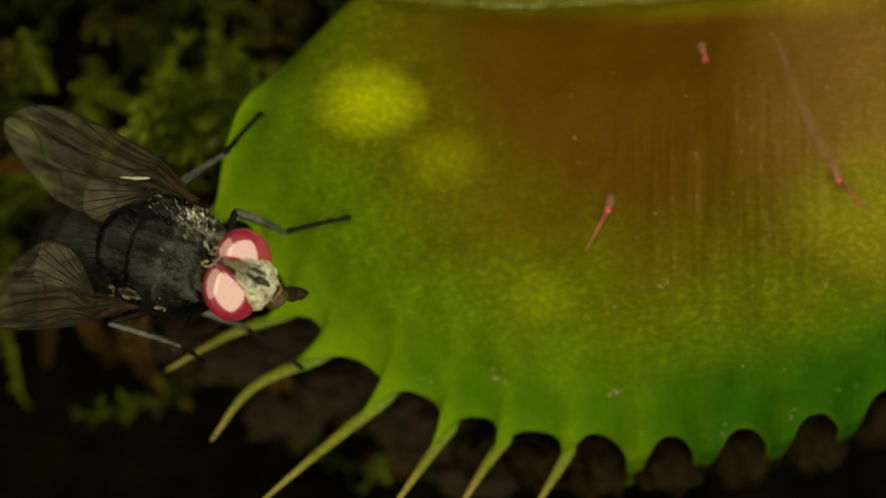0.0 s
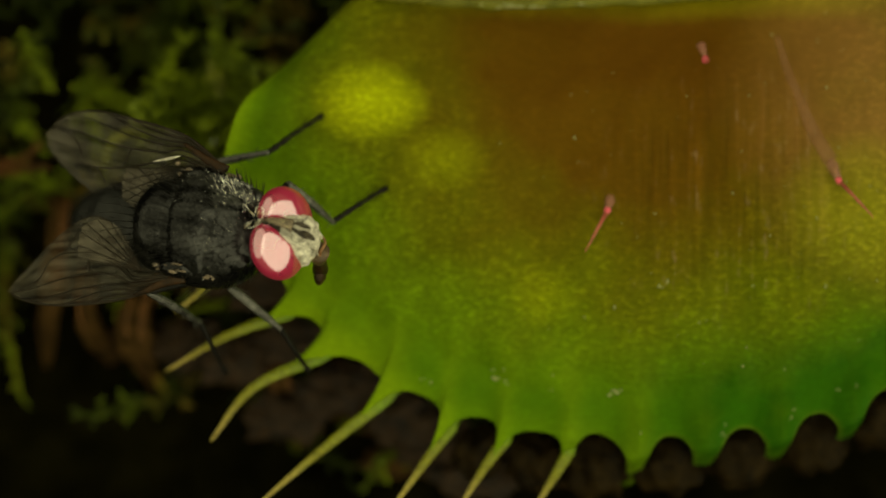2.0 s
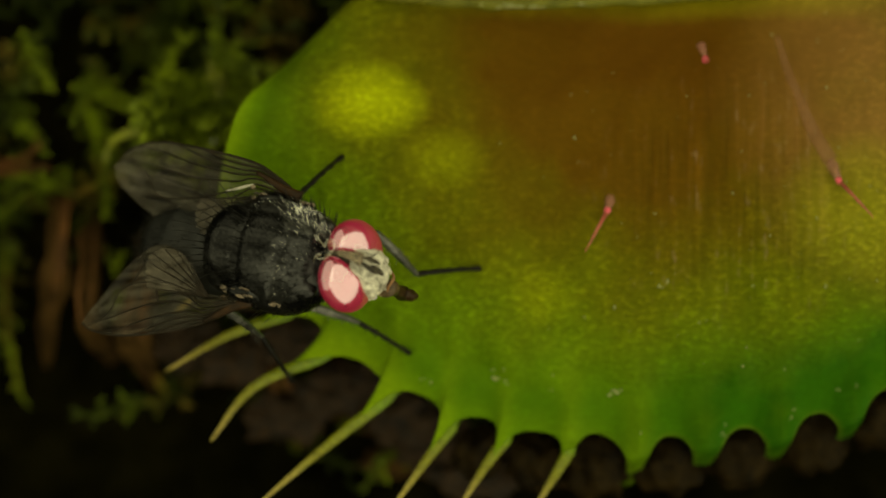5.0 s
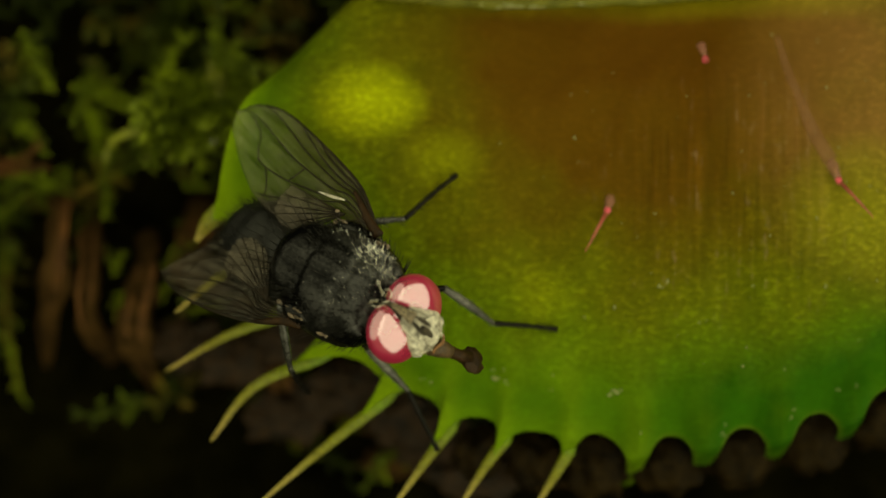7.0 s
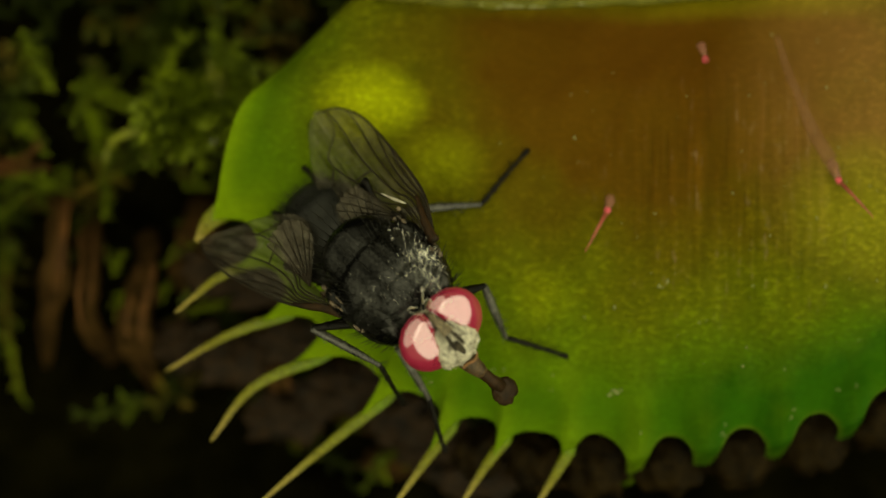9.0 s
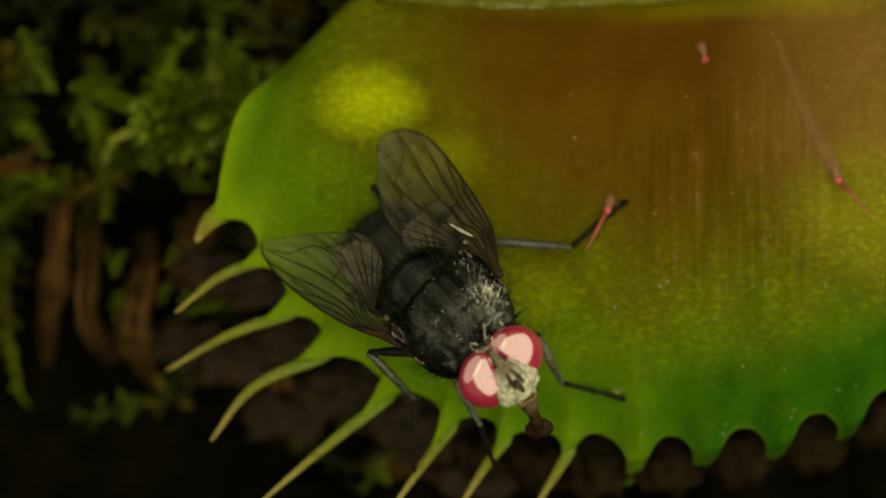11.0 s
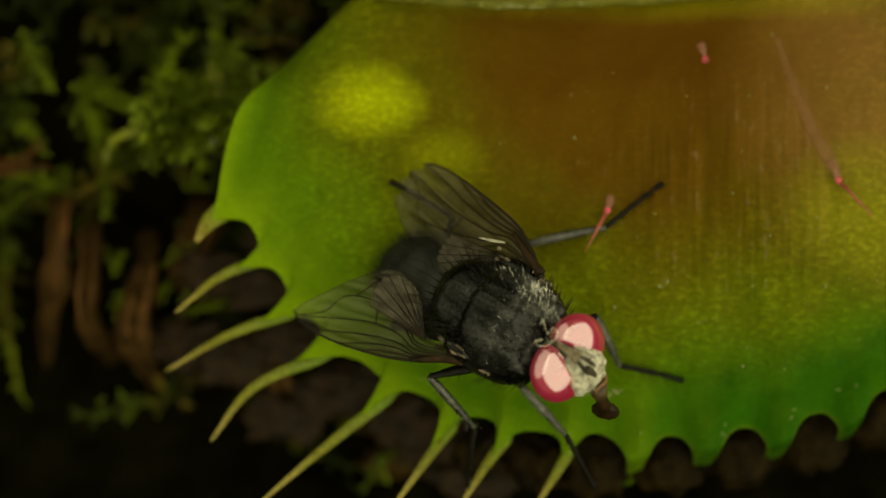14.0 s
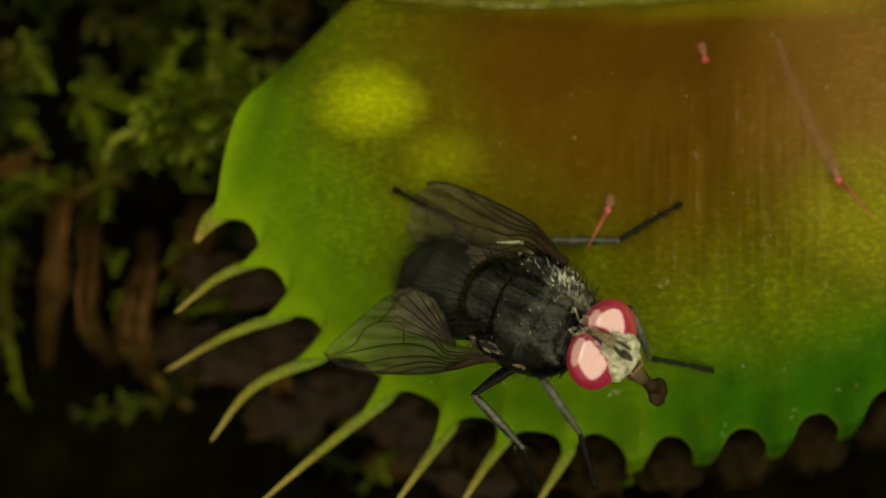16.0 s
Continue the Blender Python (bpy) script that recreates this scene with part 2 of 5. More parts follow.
def membrane_material():
    """Smoky wing membrane: brown and dense at the root and along the folds, clearer towards the tip, with a thin sheen."""
    m, nt, b, out = nodes_of("wing_membrane")
    v = coord_mm(nt)
    ax = nt.nodes.new("ShaderNodeSeparateXYZ")
    nt.links.new(v, ax.inputs[0])
    n = noise_fac(nt, v, 0.9, 4.0)
    fold = noise_fac(nt, stretch(nt, v, 0.22, 5.0, 1.0), 1.0, 4.0)
    far = nt.nodes.new("ShaderNodeMapRange")
    far.inputs["From Min"].default_value, far.inputs["From Max"].default_value = 0.8, 6.6
    nt.links.new(ax.outputs[0], far.inputs["Value"])
    across = nt.nodes.new("ShaderNodeSeparateXYZ")
    nt.links.new(nt.nodes.new("ShaderNodeUVMap").outputs[0], across.inputs[0])
    smoke = ramp(nt, calc(nt, "ADD", across.outputs[1], calc(nt, "MULTIPLY", across.outputs[0], 0.12)), [(0.06, (0.60, 0.55, 0.47)), (0.40, (1.0,) * 3)])
    clear = nt.nodes.new("ShaderNodeBsdfTransparent")
    tint = mixed(nt, far.outputs[0], (0.36, 0.30, 0.21), (0.92, 0.89, 0.78))
    tint = mixed(nt, 1.0, tint, smoke, "MULTIPLY")
    nt.links.new(mixed(nt, 0.7, tint, mixed(nt, 1.0, tint, ramp(nt, fold, [(0.34, (0.55,) * 3), (0.5, (1.0,) * 3)]), "MULTIPLY")), clear.inputs["Color"])
    nt.links.new(ramp(nt, fold, [(0.36, (0.02, 0.016, 0.010)), (0.66, (0.25, 0.225, 0.165))]), b.inputs["Base Color"])
    b.inputs["Roughness"].default_value = 0.28
    b.inputs["Specular IOR Level"].default_value = 0.6
    relief(nt, b, fold, 0.10, 0.9)
    mx = nt.nodes.new("ShaderNodeMixShader")
    pale = ramp(nt, far.outputs[0], [(0.0, (0.0,) * 3), (0.85, (0.03,) * 3), (1.0, (0.16,) * 3)])
    nt.links.new(calc(nt, "ADD", ramp(nt, n, [(0.35, (0.20,) * 3), (0.65, (0.11,) * 3)]), pale), mx.inputs[0])
    nt.links.new(clear.outputs[0], mx.inputs[1])
    nt.links.new(b.outputs[0], mx.inputs[2])
    nt.links.new(mx.outputs[0], out.inputs["Surface"])
    return m


def moss_material():
    """Moss leaves, olive to dark green with browned parts, each leaf a little different."""
    m, nt, b, out = nodes_of("moss_leaf")
    v = coord_mm(nt)
    island = nt.nodes.new("ShaderNodeNewGeometry").outputs["Random Per Island"]
    col = ramp(nt, noise_fac(nt, v, 0.16, 4.0), [(0.36, (0.004, 0.007, 0.0007)), (0.52, (0.034, 0.047, 0.0015)), (0.68, (0.145, 0.195, 0.004))])
    brown = ramp(nt, noise_fac(nt, v, 0.24, 3.0), [(0.50, (0.0,) * 3), (0.64, (0.8,) * 3)])
    col = mixed(nt, brown, col, ramp(nt, island, [(0.2, (0.018, 0.010, 0.0015)), (0.8, (0.085, 0.048, 0.007))]))
    col = mixed(nt, 1.0, col, ramp(nt, island, [(0.0, (0.45,) * 3), (1.0, (1.5,) * 3)]), "MULTIPLY")
    nt.links.new(col, b.inputs["Base Color"])
    b.inputs["Roughness"].default_value = 0.6
    b.inputs["Specular IOR Level"].default_value = 0.12
    return m


BLADE = blade_material()
TOOTH = tooth_material()
RIB = grainy("midrib_green", (0.055, 0.055, 0.003), (0.12, 0.115, 0.010), 1.6, 0.45, 0.12, 0.06)
HAIR_RED = grainy("trigger_red", (0.35, 0.03, 0.05), (0.60, 0.09, 0.13), 2.0, 0.35, 0.4, 0.01)
HAIR_SHAFT = grainy("trigger_shaft", (0.20, 0.035, 0.03), (0.38, 0.09, 0.07), 2.0, 0.35, 0.3, 0.01)
HAIR_BASE = fleshy("trigger_base", (0.26, 0.10, 0.07), (0.46, 0.22, 0.17), 0.5)
RIDGE = fleshy("trigger_ridge", (0.17, 0.078, 0.022), (0.27, 0.13, 0.05), 0.5)
DUST_GLINT = grainy("pale_dust_glint", (0.10, 0.11, 0.03), (0.28, 0.28, 0.13), 3.0, 0.5, 0.3, 0.01)
CHITIN = chitin_material()
BELLY = grainy("dark_blue_chitin", (0.002, 0.0025, 0.0025), (0.014, 0.0145, 0.013), 1.3, 0.40, 0.22, 0.03)
LEG = grainy("leg_chitin", (0.002, 0.002, 0.0015), (0.008, 0.007, 0.006), 4.0, 0.28, 0.08, 0.03)
# the shins' pale sheen is put into the base colour; middle legs darker
SHIN = grainy("grey_shin", (0.003, 0.003, 0.0025), (0.12, 0.12, 0.105), 3.0, 0.30, 0.35, 0.04)
DARK_SHIN = grainy("dark_grey_shin", (0.002, 0.002, 0.0015), (0.06, 0.06, 0.054), 2.5, 0.25, 0.6, 0.03)
BRISTLE = grainy("black_bristle", (0.003, 0.003, 0.002), (0.010, 0.009, 0.007), 3.0, 0.35, 0.2, 0.01)
TOMENT = grainy("silver_down", (0.16, 0.16, 0.145), (0.97, 0.96, 0.90), 5.0, 0.15, 0.8, 0.02, 6.0, 0.95)
PALE_BRISTLE = grainy("pale_bristle", (0.45, 0.43, 0.36), (0.85, 0.82, 0.72), 3.0, 0.3, 0.6, 0.01)
SCALE = grainy("brown_scales", (0.008, 0.006, 0.004), (0.24, 0.18, 0.12), 2.6, 0.4, 0.4, 0.05)
GOLD = grainy("golden_down", (0.25, 0.20, 0.09), (0.62, 0.54, 0.33), 4.0, 0.6, 0.3, 0.02)
FACE = grainy("pale_face", (0.10, 0.085, 0.06), (0.82, 0.78, 0.66), 3.6, 0.38, 0.5, 0.16)
ORANGE = grainy("orange_rim", (0.07, 0.03, 0.010), (0.24, 0.12, 0.045), 3.0, 0.45, 0.3, 0.03)
FRONS = grainy("dark_forehead", (0.004, 0.003, 0.002), (0.075, 0.06, 0.04), 4.5, 0.5, 0.2, 0.06)
FOREHEAD = grainy("tan_forehead", (0.008, 0.006, 0.003), (0.22, 0.17, 0.11), 3.5, 0.45, 0.3, 0.08)
SNOUT = grainy("brown_proboscis", (0.007, 0.004, 0.0015), (0.034, 0.017, 0.006), 3.0, 0.45, 0.12, 0.03)
RUST = grainy("golden_brown_skin", (0.015, 0.008, 0.003), (0.10, 0.062, 0.026), 3.2, 0.45, 0.35, 0.06)
EYE = eye_material()
MEMBRANE = membrane_material()
LOBE = lobe_material()
VEIN = grainy("wing_vein", (0.006, 0.005, 0.003), (0.022, 0.016, 0.010), 3.0, 0.5, 0.12, 0.01)
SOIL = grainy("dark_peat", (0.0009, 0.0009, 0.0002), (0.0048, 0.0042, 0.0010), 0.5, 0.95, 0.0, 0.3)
MOSS = moss_material()
STALK = grainy("dead_stalk", (0.004, 0.0024, 0.0006), (0.060, 0.032, 0.009), 1.4, 0.8, 0.03, 0.16)
HUSK = grainy("red_brown_husk", (0.02, 0.008, 0.002), (0.17, 0.072, 0.018), 0.9, 0.7, 0.2, 0.1)
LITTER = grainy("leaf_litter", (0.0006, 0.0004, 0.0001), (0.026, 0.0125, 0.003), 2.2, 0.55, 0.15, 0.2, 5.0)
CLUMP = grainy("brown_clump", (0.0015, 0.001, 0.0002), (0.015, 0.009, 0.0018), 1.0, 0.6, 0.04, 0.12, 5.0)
OLIVE = grainy("olive_leaf", (0.02, 0.024, 0.001), (0.15, 0.165, 0.006), 1.3, 0.5, 0.2, 0.08)
FROND = grainy("bright_frond", (0.026, 0.040, 0.001), (0.19, 0.245, 0.005), 0.5, 0.5, 0.2, 0.03)


def water_material():
    """A bead of water: clear, with a hard shine."""
    m, nt, b, out = nodes_of("water_bead")
    clear = nt.nodes.new("ShaderNodeBsdfTransparent")
    clear.inputs["Color"].default_value = (0.85, 0.9, 0.8, 1)
    gl = nt.nodes.new("ShaderNodeBsdfGlossy")
    gl.inputs["Roughness"].default_value = 0.05
    mx = nt.nodes.new("ShaderNodeMixShader")
    mx.inputs[0].default_value = 0.9
    nt.links.new(clear.outputs[0], mx.inputs[1])
    nt.links.new(gl.outputs[0], mx.inputs[2])
    nt.links.new(mx.outputs[0], out.inputs["Surface"])
    return m


WATER = water_material()


# ---------------------------------------------------------------- mesh helpers (millimetres in, metres out)
def mesh_of(name, verts, faces, smooth=True):
    me = bpy.data.meshes.new(name)
    me.from_pydata((np.asarray(verts, float) * MM).tolist(), [], faces)
    if smooth:
        me.shade_smooth()
    me.update()
    return me


def part(name, me, material, parent=None, label="", place=None):
    ob = new(name, me)
    me.materials.clear()
    me.materials.append(material)
    if parent:
        ob.parent = parent
    if place is not None:
        ob.matrix_basis = place
    return tagged(ob, label)


class Heap:
    """Gathers vertices and faces of one mesh."""

    def __init__(self):
        self.v, self.f = [], []

    def add(self, verts, faces):
        n = len(self.v)
        self.v.extend(tuple(p) for p in verts)
        self.f.extend(tuple(i + n for i in f) for f in faces)
        return self

    def mesh(self, name, smooth=True):
        return mesh_of(name, self.v, self.f, smooth)


def grid_faces(nu, nv, wrap=False):
    f = []
    for i in range(nu if wrap else nu - 1):
        for j in range(nv - 1):
            a, b = i * nv + j, ((i + 1) % nu) * nv + j
            f.append((a, b, b + 1, a + 1))
    return f


def tube(points, radii, sides=8, flat=1.0, up=(0, 0, 1)):
    """A tapered tube along points, closed at both ends; flat squeezes it along up."""
    pts = [Vector(p) for p in points]
    verts, n = [], len(pts)
    for i, p in enumerate(pts):
        d = (pts[min(i + 1, n - 1)] - pts[max(i - 1, 0)]).normalized()
        side = d.cross(Vector(up))
        side = side.normalized() if side.length > 1e-6 else Vector((1, 0, 0))
        top = side.cross(d).normalized()
        for k in range(sides):
            a = 2 * math.pi * k / sides
            verts.append(p + side * math.cos(a) * radii[i] + top * math.sin(a) * radii[i] * flat)
    faces = []
    for i in range(n - 1):
        for k in range(sides):
            a, b = i * sides + k, i * sides + (k + 1) % sides
            faces.append((a, b, b + sides, a + sides))
    verts += [pts[0], pts[-1]]
    c0, c1 = len(verts) - 2, len(verts) - 1
    for k in range(sides):
        faces.append((c0, (k + 1) % sides, k))
        faces.append((c1, (n - 1) * sides + k, (n - 1) * sides + (k + 1) % sides))
    return verts, faces


def ball(centre, half, rings=24, sides=32, shape=None):
    """An ellipsoid along x; shape(unit vector) may change the radius."""
    verts, faces = [], []
    for i in range(rings + 1):
        th = math.pi * i / rings
        for k in range(sides):
            a = 2 * math.pi * k / sides
            d = Vector((math.cos(th), math.sin(th) * math.cos(a), math.sin(th) * math.sin(a)))
            s = shape(d) if shape else 1.0
            verts.append((centre[0] + d.x * half[0] * s, centre[1] + d.y * half[1] * s, centre[2] + d.z * half[2] * s))
    for i in range(rings):
        for k in range(sides):
            a, b = i * sides + k, i * sides + (k + 1) % sides
            faces.append((a, a + sides, b + sides, b))
    return verts, faces


def spline(points, n):
    """n points on a smooth curve through points."""
    p = [np.array(q, float) for q in points]
    p = [2 * p[0] - p[1]] + p + [2 * p[-1] - p[-2]]
    out = []
    for s in np.linspace(0, len(points) - 1, n):
        i = min(int(s), len(points) - 2)
        t = s - i
        a, b, c, d = p[i], p[i + 1], p[i + 2], p[i + 3]
        out.append(0.5 * (2 * b + (c - a) * t + (2 * a - 5 * b + 4 * c - d) * t * t + (3 * b - a - 3 * c + d) * t ** 3))
    return np.array(out)


def hair(heap, root, way, length, thick, droop=0.15):
    """A thin bristle of three sides."""
    root, way = Vector(root), Vector(way).normalized()
    mid = root + way * length * 0.55
    tip = root + way * length + Vector((0, 0, -droop * length))
    heap.add(*tube([root, mid, tip], [thick, thick * 0.7, thick * 0.15], 3))


# ---------------------------------------------------------------- ground: peat sheet and moss
def ground_height(x, y):
    p = Vector((x, y, 0))
    return -9.5 + 3.0 * noise.noise(p * 0.13) + 1.3 * noise.noise(p * 0.45) + 0.5 * noise.noise(p * 1.3)


def build_ground():
    axis = np.concatenate([-np.geomspace(600, 26, 18), np.linspace(-25, 25, 110), np.geomspace(26, 600, 18)])
    verts = [(x, y, ground_height(x, y)) for x in axis for y in axis]
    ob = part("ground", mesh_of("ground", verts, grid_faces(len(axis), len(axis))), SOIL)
    tagged(ob, "dark wet peat under the moss and trap", "ground", kind="structure")


def moss_shoot(heap, base, way, length, leaves, size, rng):
    """One shoot with small pointed leaves set round its stem."""
    way = Vector(way).normalized()
    side = way.cross(Vector((0.3, 0.5, 0.8))).normalized()
    top = side.cross(way)
    bend = Vector((rng.uniform(-1, 1), rng.uniform(-1, 1), rng.uniform(-0.6, 0.2))) * length * 0.35
    spine = [Vector(base) + way * length * s + bend * s * s for s in (0, 0.33, 0.66, 1)]
    heap.add(*tube(spine, [size * 0.12, size * 0.10, size * 0.08, size * 0.04], 4))
    for i in range(leaves):
        s = (i + 0.5) / leaves
        p = Vector(base) + way * length * s + bend * s * s
        a = i * 2.4 + rng.uniform(-0.3, 0.3)
        out = side * math.cos(a) + top * math.sin(a)
        k = size * (1.0 - 0.55 * s) * rng.uniform(0.75, 1.2)
        tipward = (out * 0.85 + way * rng.uniform(0.3, 0.8)).normalized()
        w = tipward.cross(way).normalized() * k * 0.22
        mid = p + tipward * k * 0.5 + way * k * 0.08
        tip = p + tipward * k - way * k * rng.uniform(-0.05, 0.3)
        heap.add([p - w * 0.4, p + w * 0.4, mid + w, tip, mid - w, mid - way * k * 0.07],
                 [(0, 1, 5), (1, 2, 5), (2, 3, 5), (3, 4, 5), (4, 0, 5)])


def build_moss():
    rng = random.Random(4)
    heap = Heap()
    for _ in range(1500):
        x, y = rng.uniform(-19, 19), rng.uniform(-12, 12)
        if (x > -2 and y > -5) or (x > 1 and y < -5):
            continue
        thin = noise.noise(Vector((x * 0.28, y * 0.28, 2.0)))
        if thin < -0.16 or (x < -12.0 and y < -1.0) or (y < -2.5 and (x < -11.0 or y < -7.0 or rng.random() < 0.45)):
            continue
        if x < -11.0 and y > 1.5 and rng.random() < (0.62 if y < 6.5 else 0.4):
            continue
        hollow = min(((x + 7.3) / 2.9) ** 2 + ((y - 8.3) / 1.3) ** 2, ((x + 9.3) / 2.0) ** 2 + ((y - 1.6) / 1.9) ** 2, ((x + 14.0) / 1.6) ** 2 + ((y - 7.6) / 1.2) ** 2)
        if hollow < 1.0 and rng.random() < 0.85:
            continue
        lift = rng.uniform(0.3, 2.0) + (2.2 * max(0.0, thin) if y > 0 else 0.0)
        way = (rng.uniform(-0.9, 0.9), rng.uniform(-0.9, 0.9), rng.uniform(0.2, 1.0))
        big = rng.choice((0.7, 0.9, 1.2, 1.7))
        moss_shoot(heap, (x, y, ground_height(x, y) + lift - 0.6), way, rng.uniform(2.0, 4.0) * big ** 0.5, rng.randint(14, 26), 0.8 * big, rng)
    ob = part("moss_carpet", heap.mesh("moss_carpet", False), MOSS)
    tagged(ob, "dark green leafy moss carpeting the peat", "moss", kind="stuff")


def build_stalk(path, r, seed):
    """A withered stalk: a crumpled, ridged and flattened strip with a frayed end."""
    pts = spline(path, 40)
    verts, n, sides = [], len(pts), 18
    for i, p in enumerate(pts):
        s = i / (n - 1)
        d = Vector(pts[min(i + 1, n - 1)] - pts[max(i - 1, 0)]).normalized()
        side = d.cross(Vector((0, 0, 1))).normalized()
        top = side.cross(d)
        width = r * 0.85 * (0.75 + 0.45 * noise.noise(Vector((s * 4, seed, 0))) + 0.3 * s) * (1.0 if s < 0.8 else 0.25 + 0.75 * (1 - s) / 0.2)
        for k in range(sides):
            a = 2 * math.pi * k / sides
            q = width * (1.0 + 0.30 * math.sin(a * 4 + seed + s * 2.5) + 0.75 * noise.noise(Vector((math.cos(a) * 1.6, math.sin(a) * 1.6, s * 9 + seed))))
            verts.append(Vector(p) + side * math.cos(a) * q + top * math.sin(a) * q * 0.5)
    faces = [(i * sides + k, i * sides + (k + 1) % sides, (i + 1) * sides + (k + 1) % sides, (i + 1) * sides + k) for i in range(n - 1) for k in range(sides)]
    faces += [tuple(range(sides))[::-1], tuple((n - 1) * sides + k for k in range(sides))]
    return mesh_of("dead_stalk", verts, faces)


def build_debris():
    stalks = (((-14.6, 2.6, -5.6), (-14.3, 1.0, -4.9), (-14.5, -1.2, -4.6), (-15.6, -4.6, -5.5), 0.50),
              ((-13.6, 1.4, -5.8), (-13.2, -0.4, -5.4), (-13.2, -2.6, -4.9), (-12.6, -4.9, -6.0), 0.60),
              ((-11.3, 0.6, -5.9), (-11.2, -1.0, -5.3), (-11.5, -3.2, -4.6), (-11.1, -5.8, -5.6), 0.62),
              ((-9.0, 2.0, -6.9), (-9.3, 0.6, -6.4), (-9.6, -0.8, -6.1), (-8.3, -2.6, -6.9), 0.85),
              ((-7.6, -2.9, -6.2), (-6.4, -4.2, -5.8), (-6.0, -5.6, -5.9), (-5.9, -7.4, -6.6), 0.66),
              ((-4.9, -4.0, -6.4), (-4.0, -4.9, -5.9), (-3.2, -5.6, -6.0), (-2.0, -6.6, -6.6), 0.80),
              ((-3.4, -6.7, -6.6), (-1.6, -6.6, -6.2), (-0.6, -7.0, -6.2), (0.4, -7.6, -6.6), 0.70),
              ((-2.9, -8.3, -6.0), (1.2, -8.0, -5.6), (4.4, -8.2, -5.8), (8.0, -8.9, -6.4), 0.72),
              ((4.0, -7.3, -5.2), (7.0, -7.6, -4.4), (10.0, -7.4, -4.6), (14.0, -6.6, -5.4), 0.80))
    for n, (a, b, c, d, r) in enumerate(stalks):
        a, d = (*a[:2], a[2] - 2.2), (*d[:2], d[2] - 4.2)
        ob = part("dead_stalk", build_stalk([a, b, c, d], r, n * 3.7 + 1.0), STALK)
        tagged(ob, "rough brown withered leaf stalk lying in the moss", "plant stalk", "withered stalks")
        rng = random.Random(n)
        for _ in range(3):
            off = rng.uniform(-0.7, 0.7) * r
            fib = spline([(p[0] + off, p[1], p[2] + 0.55 * r + rng.uniform(-0.05, 0.12)) for p in (a, b, c, d)], 20)[rng.randint(0, 5):rng.randint(12, 20)]
            part("fibre", mesh_of("fibre", *tube(fib.tolist(), np.linspace(0.07, 0.025, len(fib)).tolist(), 5)), HUSK, ob, "loose dry fibre")

    # crumpled dead leaves lying between and under the teeth
    for n, (x, y, z, r) in enumerate(((-4.1, -5.4, -4.6, 1.0), (-3.0, -5.0, -5.0, 0.9), (-1.5, -6.3, -4.8, 1.1), (-5.6, -3.4, -4.9, 1.0), (-6.9, -1.5, -4.6, 0.9), (-0.3, -7.4, -5.2, 1.2),
                                      (-5.8, -6.3, -5.2, 1.1), (-7.7, -4.3, -5.3, 1.2), (-8.6, -1.0, -5.0, 0.9), (-9.6, -3.6, -5.6, 1.0), (1.6, -8.3, -5.0, 1.2), (-6.4, 0.4, -5.2, 0.9))):
        me = mesh_of("dead_leaf", *ball((x, y, z), (r * 1.2, r * 0.8, r * 0.35), 30, 34, lambda d: 1 + 0.7 * noise.noise(d * 1.9 + Vector((n * 3.1, 0, 0))) + 0.22 * noise.noise(d * 6 + Vector((0, n, 0)))))
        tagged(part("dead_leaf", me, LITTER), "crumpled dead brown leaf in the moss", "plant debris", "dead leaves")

    # rounded brown clumps under the rim's bays
    for n, (x, y, r) in enumerate(((5.5, -7.55, 1.15), (8.15, -7.45, 1.15), (10.6, -7.15, 1.15), (13.1, -6.65, 1.2), (15.7, -5.8, 1.2), (3.3, -7.6, 0.9), (1.3, -7.3, 0.8))):
        me = mesh_of("peat_clump", *ball((x * 1.02, y * 1.02, -2.6 - 0.2 * (n > 4)), (r * 1.15, r * 1.2, r * 0.9), 26, 30, lambda d: 1 + 0.35 * noise.noise(d * 2.2 + Vector((n, 0, 0))) + 0.07 * noise.noise(d * 9)))
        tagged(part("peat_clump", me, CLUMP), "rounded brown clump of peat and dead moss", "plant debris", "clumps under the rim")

    # reddish husk, a crumpled pointed bract with a thin thread
    rng = random.Random(8)
    heap = Heap()
    for dy, z in ((0.0, -3.4), (0.18, -3.5), (-0.2, -3.6)):
        moss_shoot(heap, (-17.2, 3.0 + dy, z), (1.0, -0.02 - dy * 0.3, 0.05), 2.9, 46, 0.62, rng)
    moss_shoot(heap, (-15.2, 3.0, -3.5), (0.1, 1.0, 0.2), 1.2, 10, 0.2, rng)
    tagged(part("dry_husk", heap.mesh("dry_husk"), HUSK), "crumpled red-brown dry husk in the moss", "plant debris")

    # small bright fronds
    rng = random.Random(14)
